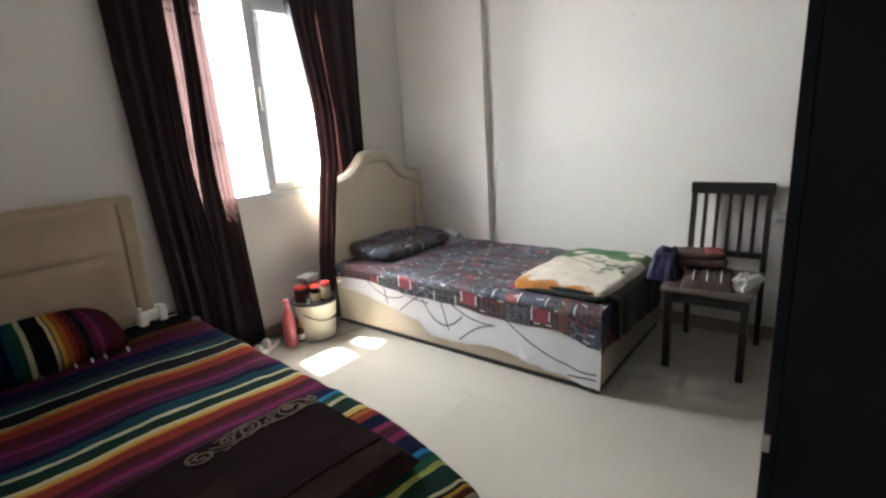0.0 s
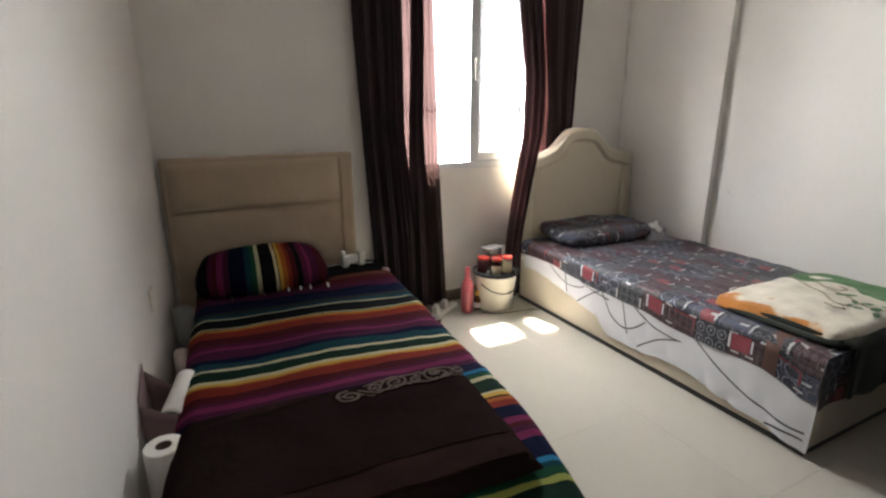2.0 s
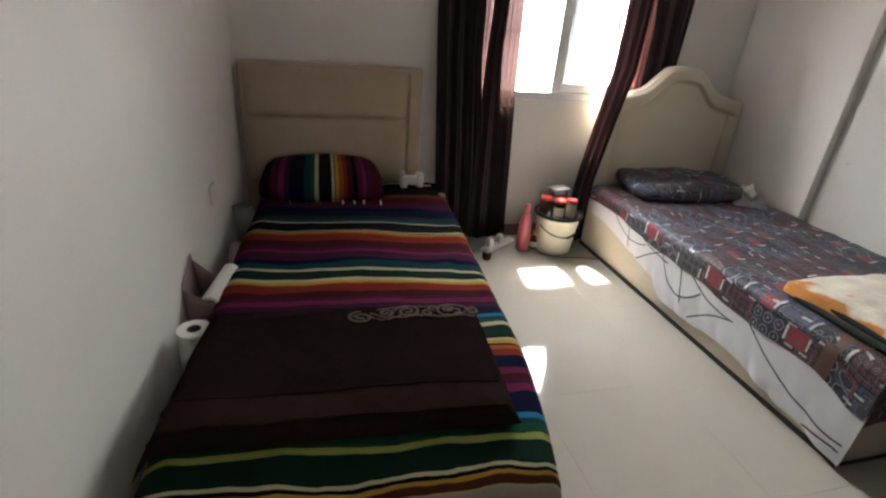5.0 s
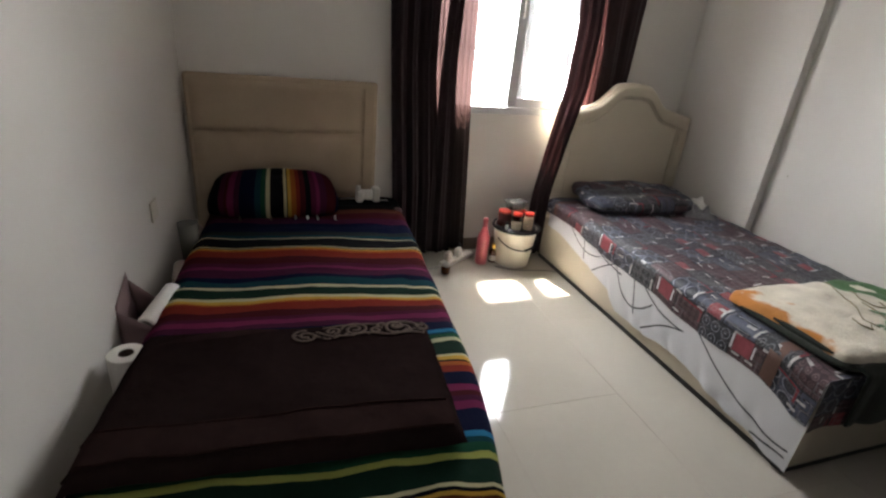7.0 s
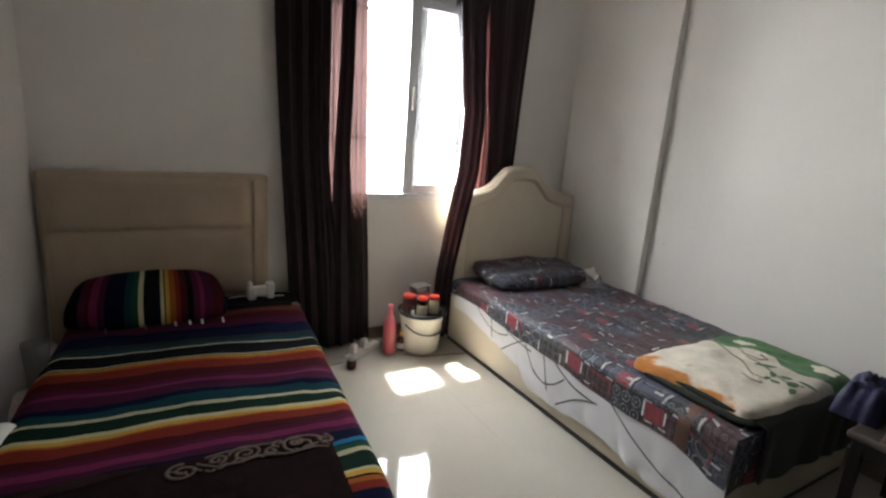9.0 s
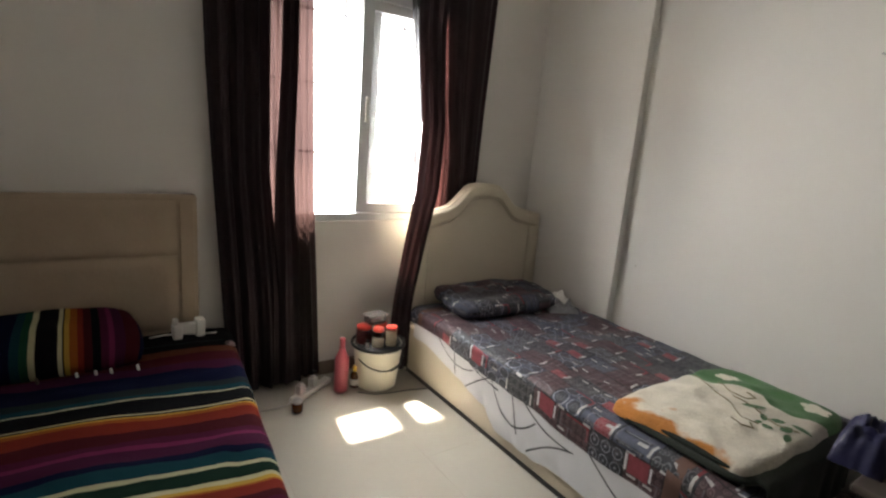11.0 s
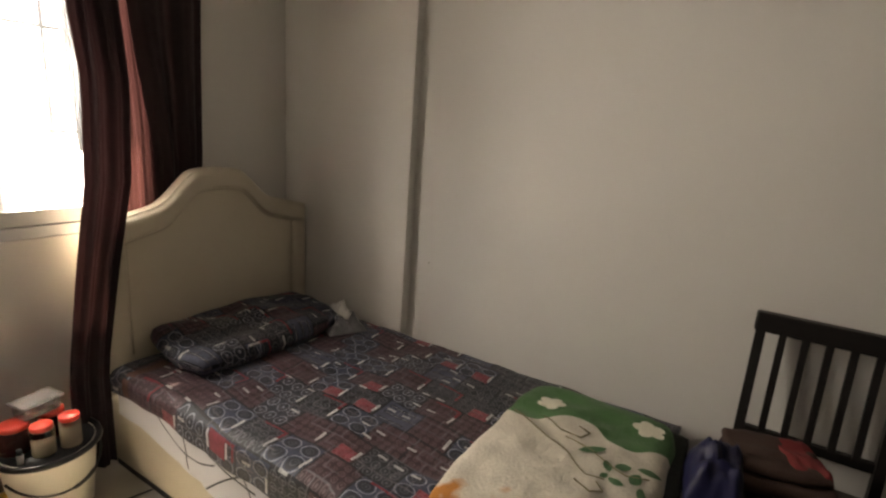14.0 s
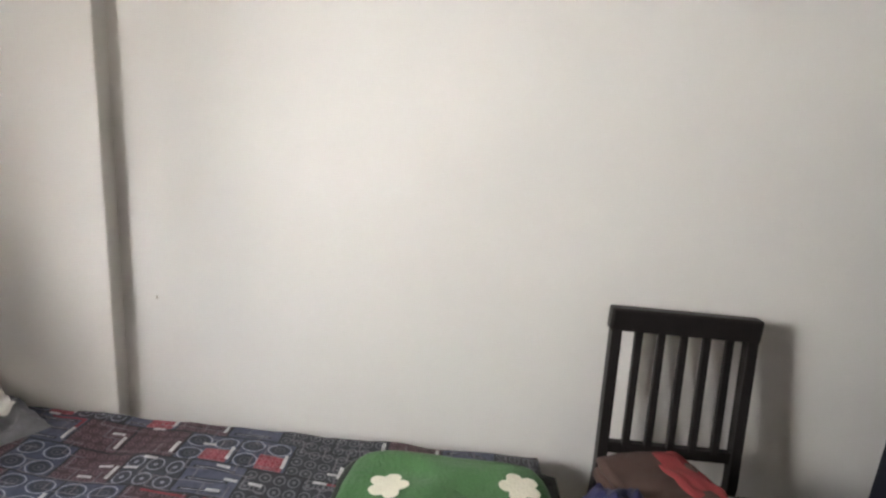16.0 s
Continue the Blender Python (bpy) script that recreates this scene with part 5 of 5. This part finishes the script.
    part("cable", tube([(0.015, 0, 0.09), (0.04, 0.02, 0.115), (0.075, 0.030, 0.09), (0.10, 0.035, 0.03), (0.12, 0.040, 0.006)], 0.003, 8), BLACKLINE, ex, "black charger cable", smooth=True)
    wire = tagged(new("floor_cable"), "thin dark cable lying on the floor by the bucket", "cable")
    part("cable_run", tube([(1.78, -0.30, 0.004), (1.86, -0.365, 0.004), (1.95, -0.385, 0.004), (2.06, -0.40, 0.004), (2.165, -0.43, 0.004)], 0.0028, 8), BLACKLINE, wire, smooth=True)
    nt = thing("small_jar", pose(1.418, -0.350, 0), "small brown glass jar with a pale lid on the floor", "jar")
    part("glass", lathe([(0, 0.002), (0.024, 0), (0.028, 0.006), (0.028, 0.045), (0.022, 0.055), (0, 0.055)], 24), BROWNGLASS, nt, smooth=True)
    part("lid", lathe([(0, 0.053), (0.024, 0.053), (0.024, 0.068), (0, 0.069)], 24), METAL, nt, smooth=True)


# ---- small things along the striped bed ----
def build_bedside():
    clip = thing("adapter_bracket", BED1 @ pose(-0.150, -0.105, TOP1 + 0.004, 0, 0, 8), "white moulded plastic bracket lying on the bed", "bracket")
    part("bar", box(-0.052, -0.019, 0.018, 0.052, 0.019, 0.070, 0.009, 3), WHITEPL, clip)
    part("horn", box(-0.066, -0.016, 0.052, -0.044, 0.016, 0.098, 0.007, 3), WHITEPL, clip)
    for x, top in ((-0.048, 0.070), (0.048, 0.088)):
        part("foot", box(x - 0.021, -0.027, 0.0, x + 0.021, 0.027, top, 0.010, 3), WHITEPL, clip)
    lead = tagged(new("white_cable"), "thin pale cable lying by the headboard", "cable")
    lead.matrix_basis = BED1
    part("cable_run", tube([(-0.31, -0.10, TOP1 + 0.014), (-0.25, -0.075, TOP1 + 0.012), (-0.2, -0.08, TOP1 + 0.012), (-0.08, -0.11, TOP1 + 0.014), (-0.03, -0.10, TOP1 + 0.010)], 0.0032, 8), PAPER, lead, smooth=True)
    knot = thing("sheet_corner", BED1 @ pose(0.015, -0.225, TOP1 - 0.012, 0, 0, 20), "dull pinkish knotted corner of the under-sheet", "sheet corner")
    part("knot", cushion(0.045, 0.04, 0.04, 0.7, 0.01, 7.0, 10, 8), MAUVE, knot, smooth=True)
    # in the gap between bed and wall
    ledge = 0.2005
    roll = thing("paper_roll", pose(-0.020, -1.525, ledge), "white kitchen paper roll standing by the wall", "paper roll")
    part("paper", lathe([(0.021, 0.0), (0.051, 0.0), (0.052, 0.003), (0.052, 0.219), (0.050, 0.222), (0.022, 0.222), (0.021, 0.0)], 36), PAPER, roll, smooth=False)
    part("tube", lathe([(0.0195, 0.001), (0.0208, 0.001), (0.0208, 0.2215), (0.0195, 0.2215), (0.0195, 0.001)], 24), BROWNCLOTH, roll, "brown cardboard core", smooth=True)
    bag = thing("paper_bag", pose(-0.036, -1.245, ledge, 0, 0, -4), "open mauve paper bag standing by the wall", "paper bag")
    for n_, a in (("side_panel", ((-0.042, -0.10, 0), (-0.038, 0.10, 0), (-0.048, 0.06, 0.325), (-0.05, -0.07, 0.26))), ("side_panel", ((0.03, -0.10, 0), (0.03, 0.10, 0), (0.045, 0.07, 0.20), (0.055, -0.09, 0.19))),
                  ("end_panel", ((-0.042, -0.10, 0), (0.03, -0.10, 0), (0.055, -0.09, 0.19), (-0.05, -0.07, 0.24))), ("end_panel", ((-0.038, 0.10, 0), (0.03, 0.10, 0), (0.045, 0.07, 0.20), (-0.048, 0.06, 0.30)))):
        bm = bmesh.new()
        a = [Vector(p) for p in a]
        sheet(lambda u, v: (a[0].lerp(a[1], u)).lerp(a[3].lerp(a[2], u), v) + Vector((0.006 * wob(u * 3, v * 4, 2), 0, 0)), 8, 8, 0.0012, bm)
        part(n_, bm, MAUVE, bag, smooth=True)
    part("bottom", box(-0.04, -0.098, 0.0, 0.03, 0.098, 0.003), MAUVE, bag)
    book = thing("white_carton", pose(0.005, -1.175, ledge, 0, 0, -4), "small white carton standing between bed and wall", "carton")
    part("carton", box(-0.030, -0.085, 0.0, 0.030, 0.085, 0.135, 0.003), WHITEPL, book)
    tube_ob = thing("paper_tube", pose(-0.008, -1.32, 0.380, -86, 0, -13), "rolled white paper tube lying between bed and wall", "paper tube")
    part("roll", lathe([(0.026, 0.0), (0.035, 0.0), (0.036, 0.003), (0.036, 0.225), (0.035, 0.228), (0.026, 0.228), (0.025, 0.0)], 32), PAPER, tube_ob, smooth=True)
    # Grey plug in place of the shade inside the rolled paper.
    part("core", lathe([(0, 0.02), (0.0245, 0.02), (0.0248, 0.022), (0.0248, 0.22), (0, 0.221)], 24), GREYCABLE, tube_ob, "grey plug coloured as the shaded inside of the tube", smooth=True)
    cup = thing("plastic_cup", pose(0.035, -0.575, ledge), "cloudy plastic beaker standing beside the pillow", "cup")
    part("wall", lathe([(0, 0.003), (0.034, 0.0), (0.046, 0.268), (0.044, 0.268), (0.033, 0.004), (0, 0.005)], 28), CLOUDY, cup, smooth=True)
    can = thing("tin", pose(0.045, -0.40, ledge), "small dark tin by the headboard", "tin")
    part("body", lathe([(0, 0), (0.03, 0), (0.031, 0.004), (0.031, 0.175), (0.027, 0.18), (0, 0.18)], 24), GREYPRINT, can, smooth=True)
    pouch = thing("grey_pouch", pose(0.020, -0.80, ledge, 0, 0, 6), "dark grey cloth pouch beside the bed", "pouch")
    part("pouch_body", box(-0.03, -0.09, 0, 0.035, 0.09, 0.15, 0.025, 3), GREYPRINT, pouch, smooth=True)
    # beside the other pillow
    wrap = thing("tissue_pack", pose(3.055, -0.555, BTOP + 0.006, 0, 0, -28), "crumpled open pack of white tissues on the bed", "tissue pack")

    def crumple(u, v):
        a, b = 2 * u - 1, 2 * v - 1
        k = (max(0, 1 - a ** 4) * max(0, 1 - b ** 4)) ** 0.5
        return Vector((0.095 * a, 0.125 * b, 0.052 * k * (0.8 + 0.7 * wob(a * 2.3, b * 2.3, 4.0)) + 0.02 * wob(a * 5, b * 5, 2) * k + 0.001))

    part("wrapper", sheet(crumple, 20, 20), WRAPPER, wrap, "grey printed wrapper", smooth=True)
    part("tissue", sheet(lambda u, v: crumple(0.25 + 0.5 * u, 0.35 + 0.6 * v) + Vector((0.012 * v, 0.02 * u * v, 0.010 + 0.048 * v * v * (0.35 + 0.65 * u))), 14, 14), PAPER, wrap, "white tissue", smooth=True)


def build_wall_fittings():
    sw = thing("light_switch", pose(wall_left_x(-2.06) + 0.0005, -2.06, 1.335, 0, 0, -3.5), "white plastic light switch plate on the wall", "light switch")
    part("plate", box(0, -0.043, -0.043, 0.009, 0.043, 0.043, 0.004), SOCKETPL, sw)
    part("rocker", box(0.009, -0.016, -0.022, 0.013, 0.016, 0.022, 0.002), SOCKETPL, sw)
    so = thing("wall_socket", pose(wall_left_x(-0.76) + 0.0005, -0.76, 0.60, 0, 0, -3.5), "white plastic wall socket beside the bed", "socket")
    part("plate", box(0, -0.043, -0.043, 0.009, 0.043, 0.043, 0.004), SOCKETPL, so)
    part("rocker", box(0.009, -0.03, -0.008, 0.0115, -0.018, 0.016, 0.001), SOCKETPL, so)
    nail = thing("nail", pose(XR, -1.875, 1.907, 0, -90, 0), "small steel nail in the wall", "nail")
    part("shank", lathe([(0, -0.004), (0.0022, -0.004), (0.0022, 0.028), (0.0045, 0.028), (0.0045, 0.031), (0, 0.031)], 10), METAL, nail)


def build_scuffs():
    for y, z, w_, h_ in ((-0.93, 0.80, 0.0035, 0.006),):
        s = thing("wall_mark", pose(XR - 0.0008, y, z), "small dark scuff mark on the cream wall", "mark", "marks on the wall")
        part("scuff", box(-0.0004, -w_, -h_, 0.0004, w_, h_, 0.0003, 1), SCUFF, s)


build_scuffs()
build_window()
build_curtains()
build_wardrobe()
build_patchwork_bed()
build_striped_bed()
build_plush_blanket()
build_rug()
build_chair()
build_bucket()
build_bedside()
build_wall_fittings()

# ---- baseboard and floor tiles ----
board = tagged(new("baseboard"), "low brown-grey tile skirting along the walls", "skirting", kind="structure")
for a in ((0.0, -0.011, 0.0, COL, -0.0, 0.085), (COL - 0.010, COLY, 0.0, COL, -0.011, 0.085), (COL, COLY - 0.010, 0.0, XR, COLY, 0.085), (XR - 0.010, YB, 0.0, XR, COLY - 0.010, 0.085)):
    part("skirting_strip", box(*a, 0.002), BOARD, board)
mesh_tile = None
for col in range(7):
    xa = 1.82 - 0.6 * 4 + 0.6 * col
    for row in range(5):
        yb_ = -1.58 + 1.2 * (row - 2) + (0.6 if col % 2 == 0 else 0.0)
        if yb_ > 0.2 or yb_ + 1.2 < YB - 0.1 or xa > XR + 0.1:
            continue
        if mesh_tile is None:
            t_ = part("tile", box(0.0008, 0.0008, -0.0035, 0.5992, 1.1992, 0.0, 0.0008, 1), TILE, floor, at=pose(xa, yb_, 0))
            mesh_tile = t_.data
        else:
            t_ = new("tile", mesh_tile)
            t_.parent, t_.matrix_basis = floor, pose(xa, yb_, 0)
